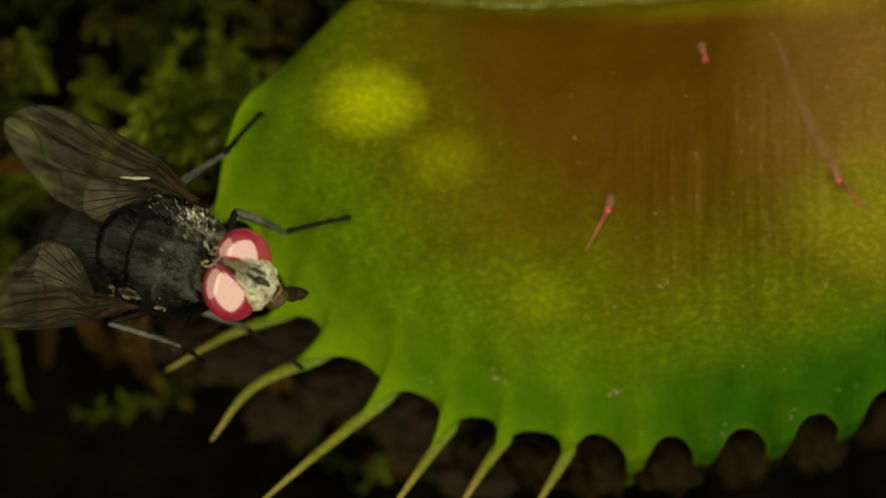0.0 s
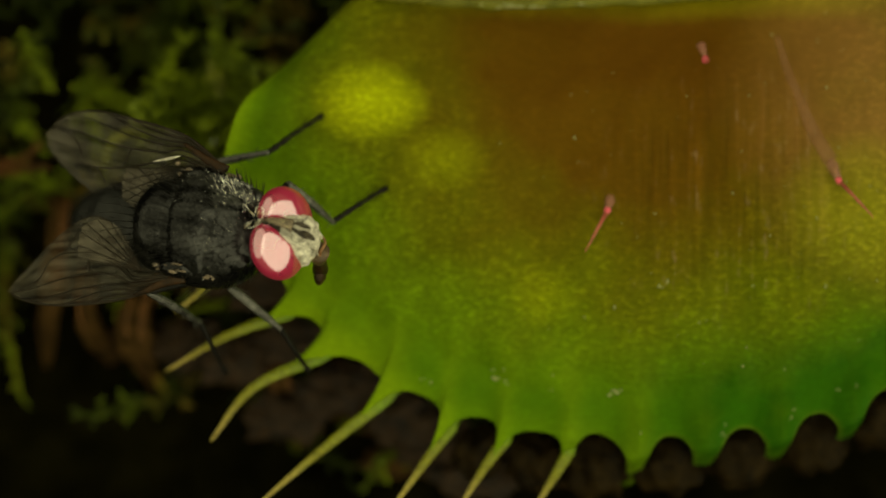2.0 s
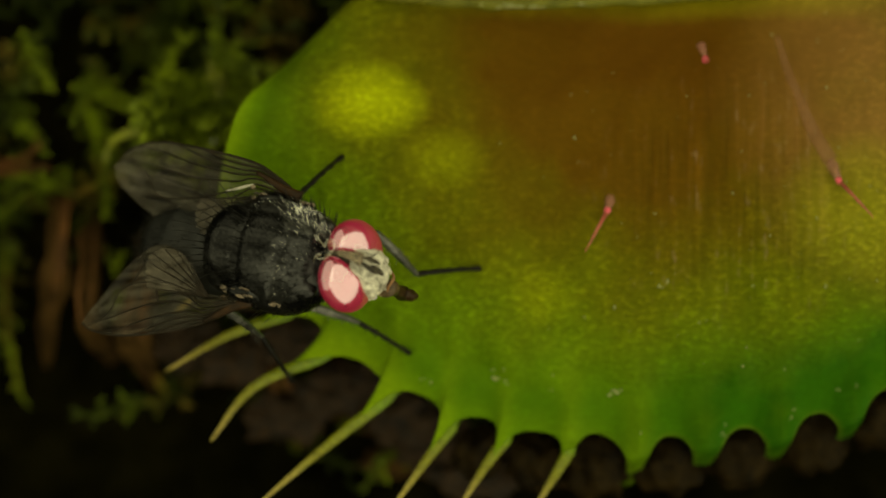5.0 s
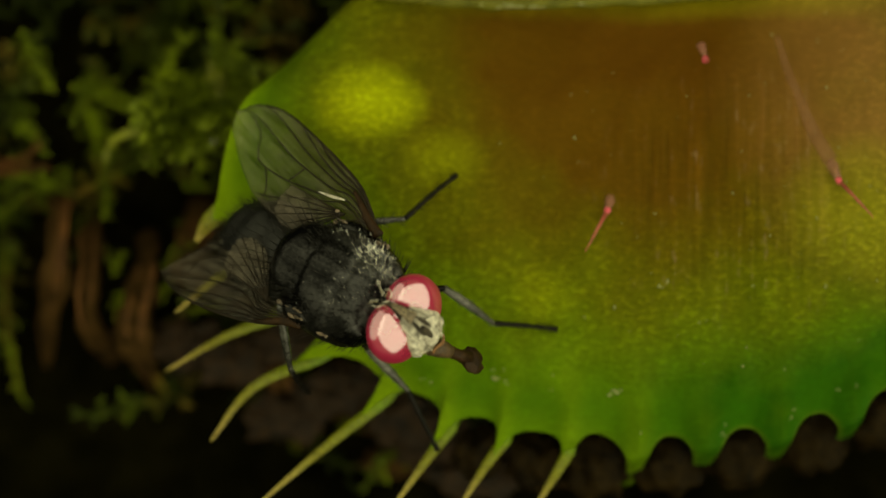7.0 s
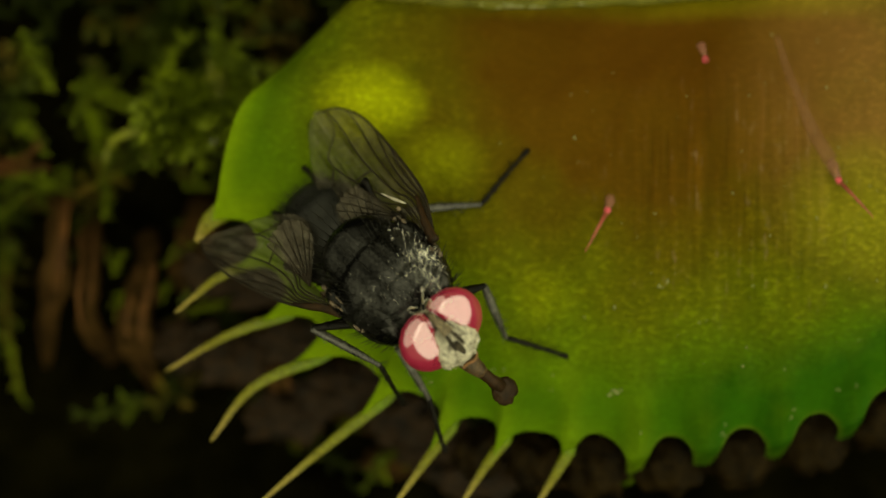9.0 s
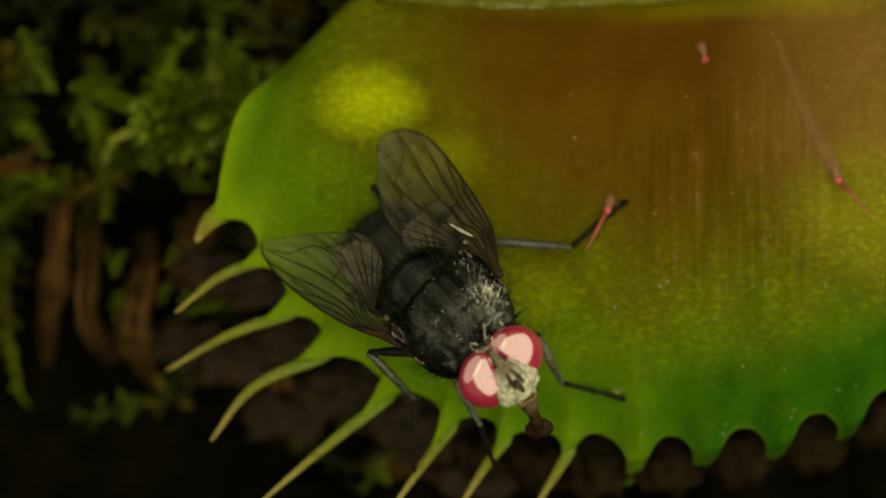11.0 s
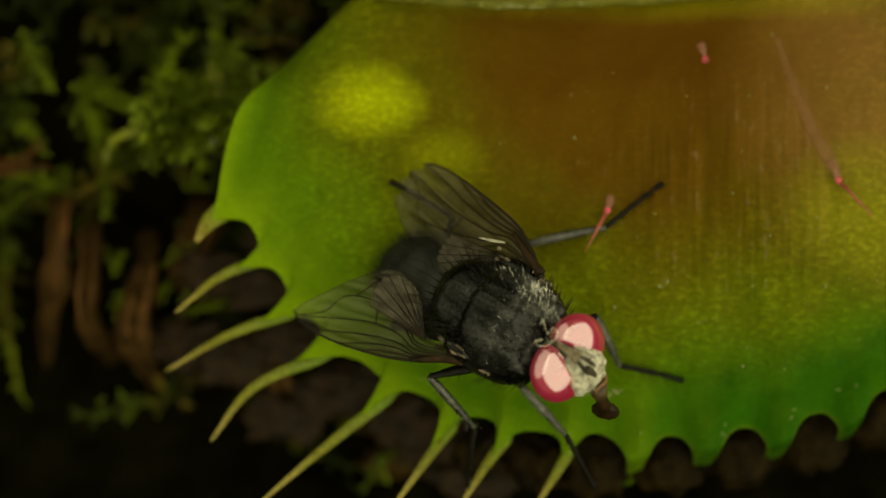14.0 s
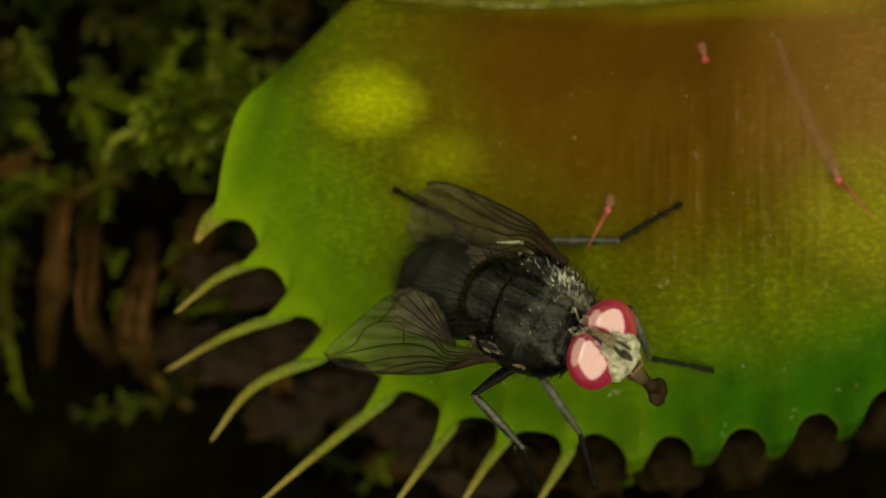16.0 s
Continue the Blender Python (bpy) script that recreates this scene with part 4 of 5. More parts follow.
HIPS = {"lf": (1.4, 0.8, -1.3), "lm": (0.2, 1.0, -1.5), "lh": (-0.9, 0.9, -1.4)}
POLES = {"lf": (-0.25, 0.0, 1.0), "lm": (-1.0, 0.3, 0.15), "lh": (-1.0, 0.1, 0.2)}
BONES = {"lf": (1.72, 2.76, 2.45), "rf": (1.65, 2.4, 2.45), "lm": (2.75, 2.89, 2.6), "rm": (2.5, 3.1, 2.6), "lh": (3.0, 2.9, 2.6), "rh": (3.0, 2.9, 2.6)}
for k in ("f", "m", "h"):
    HIPS["r" + k] = tuple(a * b for a, b in zip(HIPS["l" + k], (1, -1, 1)))
    POLES["r" + k] = tuple(a * b for a, b in zip(POLES["l" + k], (1, -1, 1)))


HIPS["lm"] = (0.03, 1.28, -1.5)
POLES.update(lf=(-0.31, 0.14, 0.94), rf=(-0.9, -0.04, -0.44), lm=(-0.85, 0.5, -0.25), rm=(-0.53, -0.3, 0.79), lh=(-1.0, 0.1, -0.1), rh=(-1.0, -0.1, -0.1))


def segment(name, length, r0, r1, parent, rng, spines, label="", beads=0, skin=None):
    """A leg segment along +x from its joint, with short spines; beads: rings of a jointed foot."""
    n = 24
    s = np.linspace(0, 1, n)
    rad = r0 + (r1 - r0) * s
    if beads:
        rad = rad * (0.82 + 0.30 * np.abs(np.sin(s * math.pi * beads)))
        rad[-3:] = rad[0] * 1.25
    else:
        rad = rad * (0.8 + 0.35 * np.sin(np.clip(s * 1.15, 0, 1) * math.pi) ** 0.7)
    heap = Heap().add(*tube([(length * a, 0, 0.06 * math.sin(a * math.pi)) for a in s], rad.tolist(), 10))
    for _ in range(spines):
        a = rng.uniform(0.1, 1.0)
        w = rng.uniform(0, 2 * math.pi)
        hair(heap, (length * a, 0.8 * r0 * math.cos(w), 0.8 * r0 * math.sin(w)), (0.9, math.cos(w), math.sin(w)), rng.uniform(0.12, 0.3), 0.012, 0)
    return part(name, heap.mesh(name), skin or LEG, parent, label)


def build_fly():
    rng = random.Random(5)
    fly = new("fly")
    tagged(fly, "black bristly fly with wine-red eyes walking on the trap", "fly")

    def thorax_shape(d):
        top = max(0.0, d.z) ** 0.6
        across = abs(d.y)
        groove = 0.055 * math.exp(-((d.x - 0.34 + 0.16 * across) / 0.035) ** 2) * (0.35 + 0.65 * min(1.0, across * 2.2))
        groove += 0.05 * math.exp(-((d.x + 0.42 - 0.05 * across) / 0.07) ** 2) + 0.012 * math.exp(-((d.x - 0.72) / 0.05) ** 2)
        groove += 0.022 * sum(math.exp(-((across - q) / 0.045) ** 2) for q in (0.20, 0.48)) * (1.0 if d.x > -0.4 else 0.0)
        swell = 0.03 * math.exp(-((d.x - 0.02) / 0.2) ** 2) + 0.02 * math.exp(-((d.x - 0.52) / 0.12) ** 2)
        return 1.0 + (swell - groove) * top + 0.02 * noise.noise(d * 2.5) + 0.008 * noise.noise(d * 9)

    part("thorax", mesh_of("thorax", *ball((0.12, 0, -0.2), (2.3, 1.98, 1.9), 110, 96, thorax_shape)), CHITIN, fly, "black faintly banded thorax")
    part("scutellum", mesh_of("scutellum", *ball((-1.30, 0, 0.55), (1.06, 1.34, 0.92), 36, 44, lambda d: 1 + 0.012 * noise.noise(d * 5))), CHITIN, fly, "smooth rounded black scutellum")
    for sy in (1, -1):
        part("shoulder", mesh_of("shoulder", *ball((1.42, 1.10 * sy, 0.36), (0.58, 0.42, 0.40), 18, 24)), CHITIN, fly, "rounded black shoulder lobe")
        part("wing_boss", mesh_of("wing_boss", *ball((-0.35, 1.66 * sy, 0.40), (0.75, 0.36, 0.45), 18, 24)), CHITIN, fly, "swelling above the wing root")
    ab = Heap().add(*ball((-3.3, 0, -1.25), (2.1, 1.75, 1.35), 48, 48, lambda d: 1.0 + 0.018 * math.sin(d.x * 13) + 0.01 * noise.noise(d * 4)))
    part("abdomen", ab.mesh("abdomen"), BELLY, fly, "hairy blue-black abdomen")
    part("postnotum", mesh_of("postnotum", *ball((-1.75, 0, -0.75), (1.1, 1.45, 1.2), 20, 28)), BELLY, fly, "dark waist behind the thorax")
    part("neck", mesh_of("neck", *tube([(1.7, 0, 0.1), (2.6, 0, 0.15)], [0.8, 0.8], 14)), CHITIN, fly)

    # bristles and down
    heap = Heap()
    for _ in range(1200):
        d = Vector((rng.uniform(-1, 0.7), rng.uniform(-1, 1), rng.uniform(-0.5, 1))).normalized()
        p = Vector((-3.3 + d.x * 2.08, d.y * 1.73, -1.25 + d.z * 1.33))
        hair(heap, p, (d.x - 1.6, d.y * 0.8, d.z * 0.5 - 0.1), rng.uniform(0.15, 0.5), 0.008, 0.1)
    for _ in range(700):
        d = Vector((rng.uniform(-1, 1), rng.uniform(-1, 1), rng.uniform(-0.2, 1))).normalized()
        p = Vector((0.12 + d.x * 2.28, d.y * 1.96, -0.2 + d.z * 1.88))
        hair(heap, p, (d.x - 0.7, d.y, d.z + 0.2), rng.uniform(0.2, 0.62), 0.014, 0.05)
    for x in (-0.6, 0.3, 1.1):
        for y in (-1.2, -0.7, -0.35, 0.35, 0.7, 1.2):
            z = -0.2 + 1.9 * math.sqrt(max(0.05, 1 - ((x - 0.12) / 2.3) ** 2 - (y / 1.98) ** 2))
            hair(heap, (x, y, z), (-0.9, y * 0.4, 0.8), 0.8, 0.02, 0.2)
    for _ in range(420):
        d = Vector((rng.uniform(-1, 0.1), rng.uniform(-1, 1), rng.uniform(-0.6, 0.5))).normalized()
        p = Vector((-3.3 + d.x * 2.08, d.y * 1.73, -1.25 + d.z * 1.33))
        hair(heap, p, (d.x - 0.25, d.y, d.z * 0.4 + 0.1), rng.uniform(0.3, 0.75), 0.007, 0.1)
    for k in range(16):
        a = math.radians(-80 + 160 * k / 15)
        p = (-1.38 - 0.9 * math.cos(a), 1.25 * math.sin(a), 0.75)
        hair(heap, p, (-math.cos(a) - 0.4, math.sin(a) * 0.7, 0.35), rng.uniform(1.0, 1.6), 0.022, 0.25)
    tagged(part("bristles", heap.mesh("bristles"), BRISTLE, fly, "stiff black bristles"), kind="stuff")
    heap = Heap()
    for _ in range(3400):
        sy = 1 if rng.random() < 0.97 else -1
        d = Vector((rng.gauss(0.45, 0.26), sy * rng.gauss(0.66, 0.16), rng.uniform(0.3, 0.9))).normalized()
        p = Vector((0.12 + d.x * 2.31, d.y * 1.99, -0.2 + d.z * 1.91))
        tilt = Vector((rng.gauss(0, 0.5), rng.gauss(0, 0.5), rng.gauss(0, 0.5)))
        n = (d + tilt).normalized()
        u = n.cross(Vector((rng.uniform(-1, 1), rng.uniform(-1, 1), 0.3))).normalized()
        w = n.cross(u)
        k = rng.uniform(0.006, 0.019)
        heap.add([p + u * k, p + w * k * 0.5 + n * 0.012, p - u * k * 0.9, p - w * k * 0.5, p - n * 0.02], [(0, 1, 2, 3), (1, 0, 4), (2, 1, 4), (3, 2, 4), (0, 3, 4)])
    for _ in range(320):
        sy = 1 if rng.random() < 0.95 else -1
        d = Vector((rng.gauss(0.40, 0.30), sy * rng.gauss(0.62, 0.2), rng.uniform(0.35, 0.9))).normalized()
        p = Vector((0.12 + d.x * 2.3, d.y * 1.98, -0.2 + d.z * 1.9))
        hair(heap, p, (d.x - 0.9, d.y + rng.uniform(-0.9, 0.9), d.z * 0.5), rng.uniform(0.08, 0.24), 0.007, 0)
    tagged(part("down", heap.mesh("down", False), TOMENT, fly, "silvery dusting on the shoulders"), kind="stuff")
    heap = Heap()
    # short hairs and beads modelled as glints at the bristle bases
    for _ in range(60):
        d = Vector((rng.gauss(0.35, 0.42), rng.gauss(0, 0.5), 1)).normalized()
        p = Vector((0.12 + d.x * 2.3, d.y * 1.98, -0.19 + d.z * 1.9))
        hair(heap, p, (rng.gauss(-0.5, 0.6), rng.gauss(0, 0.6), 0.25), rng.uniform(0.04, 0.2), 0.009, 0.1)
    for _ in range(40):
        d = Vector((rng.uniform(0.15, 0.85), rng.gauss(0, 0.45), 1)).normalized()
        k = rng.choice((0.009, 0.012, 0.018))
        heap.add(*ball((0.12 + d.x * 2.33, d.y * 2.0, -0.18 + d.z * 1.92), (k * rng.uniform(0.8, 2.6), k * 0.8, k * 0.8), 5, 6))
    for _ in range(70):
        sy = rng.choice((-1, 1))
        x, a = rng.uniform(-1.2, 1.4), rng.uniform(-0.25, 0.3)
        heap.add(*ball((x, sy * 1.95 * math.cos(a) * math.sqrt(1 - (x / 2.4) ** 2), 1.8 * math.sin(a) - 0.1), (rng.uniform(0.03, 0.09), 0.03, 0.03), 5, 6))
    tagged(part("grains_and_glints", heap.mesh("grains_and_glints"), TOMENT, fly, "pale glinting grains and hairs"), kind="stuff")

    # head: two domed eyes that nearly meet, with a narrow stripe and a pale face between
    head = part("head", mesh_of("head", *ball((-0.1, 0, -0.05), (0.72, 1.42, 1.1), 28, 36)), FRONS, fly, "short broad dark head")
    head.matrix_basis = pose(2.90 * MM, 0, 0.45 * MM, 0, -20, 0) @ Matrix.Diagonal((0.92, 0.92, 0.92, 1))
    for sy in (1, -1):
        verts, nu, nv = [], 44, 30
        for i in range(nu):
            a = 2 * math.pi * i / nu
            for j in range(nv):
                # rings from the eye's outer pole inwards to its border near the middle of the head
                c = math.cos(a)
                edge = 2.02 - 0.27 * max(0.0, c) ** 2 - 0.40 * max(0.0, c) * max(0.0, -math.sin(a))
                th = edge * (j / (nv - 1))
                puff = 1.0 - 0.05 * max(0.0, th / edge - 0.90) / 0.10
                d = Vector((math.sin(th) * c, math.cos(th), math.sin(th) * math.sin(a)))
                verts.append((d.x * 0.77 * puff, sy * (d.y * 1.14 * puff + 0.58), d.z * 1.30 * puff))
        faces = grid_faces(nu, nv, True)
        part("eye", mesh_of("eye", verts, faces if sy > 0 else [tuple(reversed(f)) for f in faces]), EYE, head, "large glossy wine-red compound eye")
    heap = Heap().add(*ball((0.36, 0, -0.45), (0.72, 0.98, 1.08), 48, 56, lambda d: 1 + 0.03 * noise.noise(d * 5) + 0.015 * noise.noise(d * 14)))
    part("face", heap.mesh("face"), FACE, head, "pale golden dusted face")
    for sy in (1, -1):
        ridge = spline([(0.50, 0.30 * sy, 0.80), (0.66, 0.38 * sy, 0.58), (0.90, 0.50 * sy, 0.15), (0.99, 0.46 * sy, -0.35), (0.97, 0.36 * sy, -0.95), (0.82, 0.30 * sy, -1.35)], 16)
        rad = [0.012, 0.025, 0.04, 0.06, 0.085, 0.085, 0.08, 0.08, 0.075, 0.07, 0.07, 0.07, 0.065, 0.06, 0.05, 0.03]
        part("face_ridge", mesh_of("face_ridge", *tube(ridge.tolist(), rad, 10, 0.8)), FACE, head, "silvery ridge beside the antennae")
        part("cheek", mesh_of("cheek", *ball((0.40, 0.70 * sy, -0.85), (0.40, 0.20, 0.40), 24, 28, lambda d: 1 + 0.10 * noise.noise(d * 4) + 0.07 * noise.noise(d * 13))), FACE, head, "pale hairy cheek")
    part("face_pit", mesh_of("face_pit", *ball((1.02, 0, -0.30), (0.12, 0.14, 0.40), 16, 20)), FRONS, head, "dark sunken middle of the face")
    lip = [(0.94 + 0.06 * math.cos(k * 0.9), 0.42 * math.sin((k / 11 - 0.5) * 2.6), -1.15 - 0.18 * math.cos((k / 11 - 0.5) * 2.6)) for k in range(12)]
    part("mouth_edge", mesh_of("mouth_edge", *tube(lip, [0.03, 0.05, 0.055, 0.06, 0.06, 0.06, 0.06, 0.06, 0.06, 0.055, 0.05, 0.03], 8)), ORANGE, head, "orange-brown rim of the mouth")
    strip = spline([(-0.35, 0, 1.20), (0.1, 0, 1.24), (0.42, 0, 1.18), (0.72, 0, 0.98), (0.97, 0, 0.60)], 16)
    part("forehead", mesh_of("forehead", *tube(strip.tolist(), [0.04 + 0.20 * (k / 15) ** 1.6 for k in range(16)], 14, 0.30, (0.6, 0, 1))), FOREHEAD, head, "narrow tan and dark stripe between the eyes")
    for sy in (1, -1):
        a = spline([(0.94, 0.10 * sy, 0.62), (1.12, 0.15 * sy, 0.42), (1.20, 0.20 * sy, -0.10)], 10)
        an = part("antenna", mesh_of("antenna", *tube(a.tolist(), [0.04, 0.05, 0.06, 0.07, 0.08, 0.085, 0.085, 0.08, 0.065, 0.04], 10)), FRONS, head, "short brown clubbed antenna")
        ar = spline([(1.08, 0.16 * sy, 0.38), (1.4, 0.34 * sy, 0.48), (1.65, 0.60 * sy, 0.52)], 8)
        part("arista", mesh_of("arista", *tube(ar.tolist(), np.linspace(0.03, 0.008, 8).tolist(), 5)), BRISTLE, an)
    heap = Heap()
    for i in range(3):
        a = 2 * math.pi * i / 3
        heap.add(*ball((-0.25 + 0.12 * math.cos(a), 0.12 * math.sin(a), 1.27), (0.08, 0.08, 0.06), 8, 10))
    part("ocelli", heap.mesh("ocelli"), CHITIN, head, "three tiny glossy simple eyes")
    heap = Heap()
    for sy in (1, -1):
        for x, w, l in ((-0.2, (0.5, 0.9 * sy, 0.5), 0.45), (-0.3, (-0.7, 0.6 * sy, 0.5), 0.55), (-0.15, (0.9, 0.25 * sy, 0.4), 0.45),
                        (0.3, (0.8, -0.2 * sy, 0.5), 0.4), (0.6, (0.9, -0.3 * sy, 0.4), 0.35), (0.85, (0.9, 0.2 * sy, 0.4), 0.35)):
            hair(heap, (x, 0.13 * sy, 1.26 - 0.45 * max(0, x)), w, l, 0.014, 0.5)
        for _ in range(110):
            d = Vector((rng.uniform(0.1, 1), sy * rng.uniform(0.2, 1), rng.uniform(-0.9, 0.4))).normalized()
            p = Vector((0.30 + d.x * 0.66, d.y * 0.95, -0.42 + d.z * 1.05))
            hair(heap, p, d + Vector((rng.gauss(0, 0.4), rng.gauss(0, 0.4), rng.gauss(0, 0.4))), rng.uniform(0.08, 0.24), 0.008, 0.1)
    part("ocellar_bristle", mesh_of("ocellar_bristle", *tube(spline([(-0.3, 0.08, 1.3), (-0.1, 0.36, 1.5), (0.22, 0.30, 1.52), (0.2, 0.02, 1.4), (-0.05, -0.1, 1.36)], 24).tolist(), [0.011] * 24, 5)), PALE_BRISTLE, head, "pale curled bristle")
    part("ocellar_bristle", mesh_of("ocellar_bristle", *tube(spline([(-0.3, -0.08, 1.3), (-0.42, -0.3, 1.5), (-0.2, -0.42, 1.5), (0.05, -0.3, 1.42), (0.12, -0.1, 1.36)], 24).tolist(), [0.010] * 24, 5)), PALE_BRISTLE, head, "pale curled bristle")
    part("ocellar_bristle", mesh_of("ocellar_bristle", *tube(spline([(-0.45, 0.2, 1.2), (-0.75, 0.5, 1.4), (-0.95, 0.55, 1.3), (-0.85, 0.4, 1.2)], 16).tolist(), [0.010] * 16, 5)), PALE_BRISTLE, head, "pale curled bristle")
    tagged(part("head_bristles", heap.mesh("head_bristles"), GOLD, head, "pale glinting head bristles"), kind="stuff")

    # proboscis, along +x from the mouth
    heap = Heap().add(*tube([(-0.2, 0, 0), (0.4, 0, 0.05), (1.0, 0, 0.03), (1.5, 0, 0)], [0.30, 0.22, 0.20, 0.28], 12))
    snout = part("proboscis", heap.mesh("proboscis"), SNOUT, fly, "brown sponging mouthpart")
    part("rostrum", mesh_of("rostrum", *tube([(-0.3, 0, 0), (0.1, 0, 0.04), (0.4, 0, 0.05), (0.65, 0, 0.03)], [0.34, 0.32, 0.27, 0.20], 14)), RUST, snout, "golden brown upper part")
    part("labellum", mesh_of("labellum", *ball((1.72, 0, 0), (0.52, 0.47, 0.22), 20, 26, lambda d: 1 + 0.18 * noise.noise(d * 3) - 0.15 * max(0.0, d.x) * math.exp(-(d.y / 0.25) ** 2))), SNOUT, snout, "flat dark brown pad at its end")

    wings = {}
    for sy in (1, -1):
        wings[sy] = build_wing(fly, sy)
        heap = Heap()
        for _ in range(30):
            c = (rng.uniform(-1.3, 0.9), (1.76 + rng.uniform(-0.2, 0.2)) * sy, rng.uniform(-0.15, 0.9))
            h = (rng.uniform(0.05, 0.18), rng.uniform(0.03, 0.09), rng.uniform(0.03, 0.10))
            heap.add(*ball(c, h, 10, 14, lambda d: 1 + 0.5 * noise.noise(d * 2.3 + Vector(c))))
        part("wing_socket", heap.mesh("wing_socket"), SCALE, fly, "brownish scales at the wing root")

    legs = {}
    for k in HIPS:
        l1, l2, l3 = BONES[k]
        leg = segment("leg", l1, 0.22, 0.14, fly, rng, 26, "jointed black leg")
        tibia = segment("tibia", l2, 0.15, 0.12, leg, rng, 30, "black bristly shin" if k in ("lh", "rh") else "grey-bloomed shin", 0, LEG if k in ("lh", "rh") else DARK_SHIN if k[1] == "m" else SHIN)
        foot = segment("tarsus", l3, 0.10, 0.065, leg, rng, 34, "thin beaded foot", 5)
        legs[k] = (leg, tibia, foot)
    return fly, legs, snout, wings


fly, legs, snout, wings = build_fly()


def motions():
    """The fly walks on to the trap in short bursts; its feet stay planted between them."""
    body_rows = [
        (0, -9.32, -0.27, -19), (0.5, -9, 0.11, -16), (1, -8.56, 0.15, -18), (1.5, -8.09, 0.66, -16), (2, -8.02, 0.69, -10),
        (2.1, -7.79, 0.73, -3.8), (2.2, -7.48, 0.93, 3.5), (2.5, -7.35, 0.88, 4.6), (3, -7.14, 0.8, 3.5), (3.1, -7.12, 0.8, 2.5),
        (3.35, -6.59, 0.25, -4.9), (3.5, -6.56, 0.22, -4.9), (4, -6.42, 0.16, -8), (4.2, -6.43, 0.19, -7), (6.3, -4.04, -0.93, -30.6),
        (6.5, -3.49, -1.14, -32.5), (7, -3.49, -1.14, -32.5), (7.5, -3.4, -1.12, -32.5), (7.75, -3.1, -1.09, -35.3), (8, -2.41, -1.03, -45.4),
        (8.5, -2.48, -0.92, -47.2), (8.6, -2.4, -0.9, -47.2), (8.9, -1.9, -1.04, -44.5), (9, -1.88, -1.04, -44.5), (9.2, -1.85, -1.01, -44.5),
        (11.3, 0.36, -2.22, -48.1), (11.5, 0.52, -2.02, -44.5), (11.8, 0.9, -1.9, -40.8), (12, 1.58, -1.97, -28.7), (12.5, 1.53, -1.84, -28.7),
        (12.7, 1.68, -2.1, -30.6), (13, 1.72, -2.16, -31.5), (13.5, 1.93, -2.34, -32.5), (14, 1.95, -2.4, -33.4), (14.5, 1.97, -2.4, -33.4),
        (15, 2.02, -2.42, -32.5), (15.2, 2.11, -2.42, -32.5), (15.4, 2.48, -2.45, -30.6), (15.5, 2.57, -2.47, -29.6), (15.75, 2.82, -2.26, -28.7),
        (16, 2.93, -2.19, -27.7)]
    steps = {}
    steps["lf"] = (
        [(0, -5.54, 0.58), (0.5, -5.54, 0.66), (1.05, -5.24, 0.42), (1.2, -4.05, 0.42), (1.7, -3.85, 0.42), (1.85, -3.85, 0.81), (2.1, -3.85, 1.01),
         (2.3, -3.66, 2.41), (2.5, -3.85, 1.81), (3, -3.3, 1.57), (3.55, -3.3, 1.29), (3.8, -2.42, 0.4), (4, -2.36, 0.38), (4.2, -2.46, 0.38),
         (4.5, -2.46, 0.38), (4.75, -0.92, -0.87), (5.3, -0.92, -0.87), (5.55, 0.61, -2.12), (6.3, 0.61, -2.12), (6.5, 1.74, -2.59), (7.5, 1.74, -2.59),
         (7.85, 2, -2.75), (8, 2.15, -3.14), (8.5, 2.05, -3.24), (9, 2.19, -3.1), (9.2, 2.19, -3.1), (9.5, 2.19, -3.1), (9.75, 3.18, -3.91),
         (10.3, 3.18, -3.91), (10.55, 4.16, -4.71), (11.3, 4.16, -4.71), (11.5, 4.32, -4.55), (12, 6.32, -3.43), (12.85, 6.32, -3.43), (13, 6.18, -4.08),
         (15, 6.18, -4.08), (15.5, 6.28, -4.02), (15.65, 7.17, -3.82), (16, 7.21, -3.82)],
        [(0, -3.29, 1.12), (0.5, -3.45, 1.06), (1.05, -3.49, 1.12), (1.2, -1.74, 1.08), (1.7, -1.74, 1.08), (1.85, -1.96, 2.16), (2.1, -2, 2.16),
         (2.3, -2.39, 3.93), (2.5, -2.89, 2.23), (3, -1.28, 2.67), (3.55, -1.34, 2.63), (3.8, -0.24, 1.2), (4, -0.24, 1.22), (4.2, -0.24, 1.22),
         (4.5, -0.24, 1.22), (4.75, 1.32, -0.68), (5.3, 1.32, -0.68), (5.55, 2.87, -2.57), (6.3, 2.87, -2.57), (6.5, 4.01, -2.83), (7.5, 4.01, -2.83),
         (7.85, 4.09, -2.93), (8, 4.46, -3.8), (8.5, 4.46, -3.77), (9, 4.4, -3.81), (9.2, 4.4, -3.81), (9.5, 4.4, -3.81), (9.75, 5.42, -4.58),
         (10.3, 5.42, -4.58), (10.55, 6.44, -5.35), (11.3, 6.44, -5.35), (11.5, 6.48, -5.25), (12, 8.67, -3.72), (12.85, 8.67, -3.72), (13, 8.47, -4.65),
         (15, 8.47, -4.65), (15.5, 8.47, -4.59), (15.65, 9.52, -4.29), (16, 9.52, -4.29)])
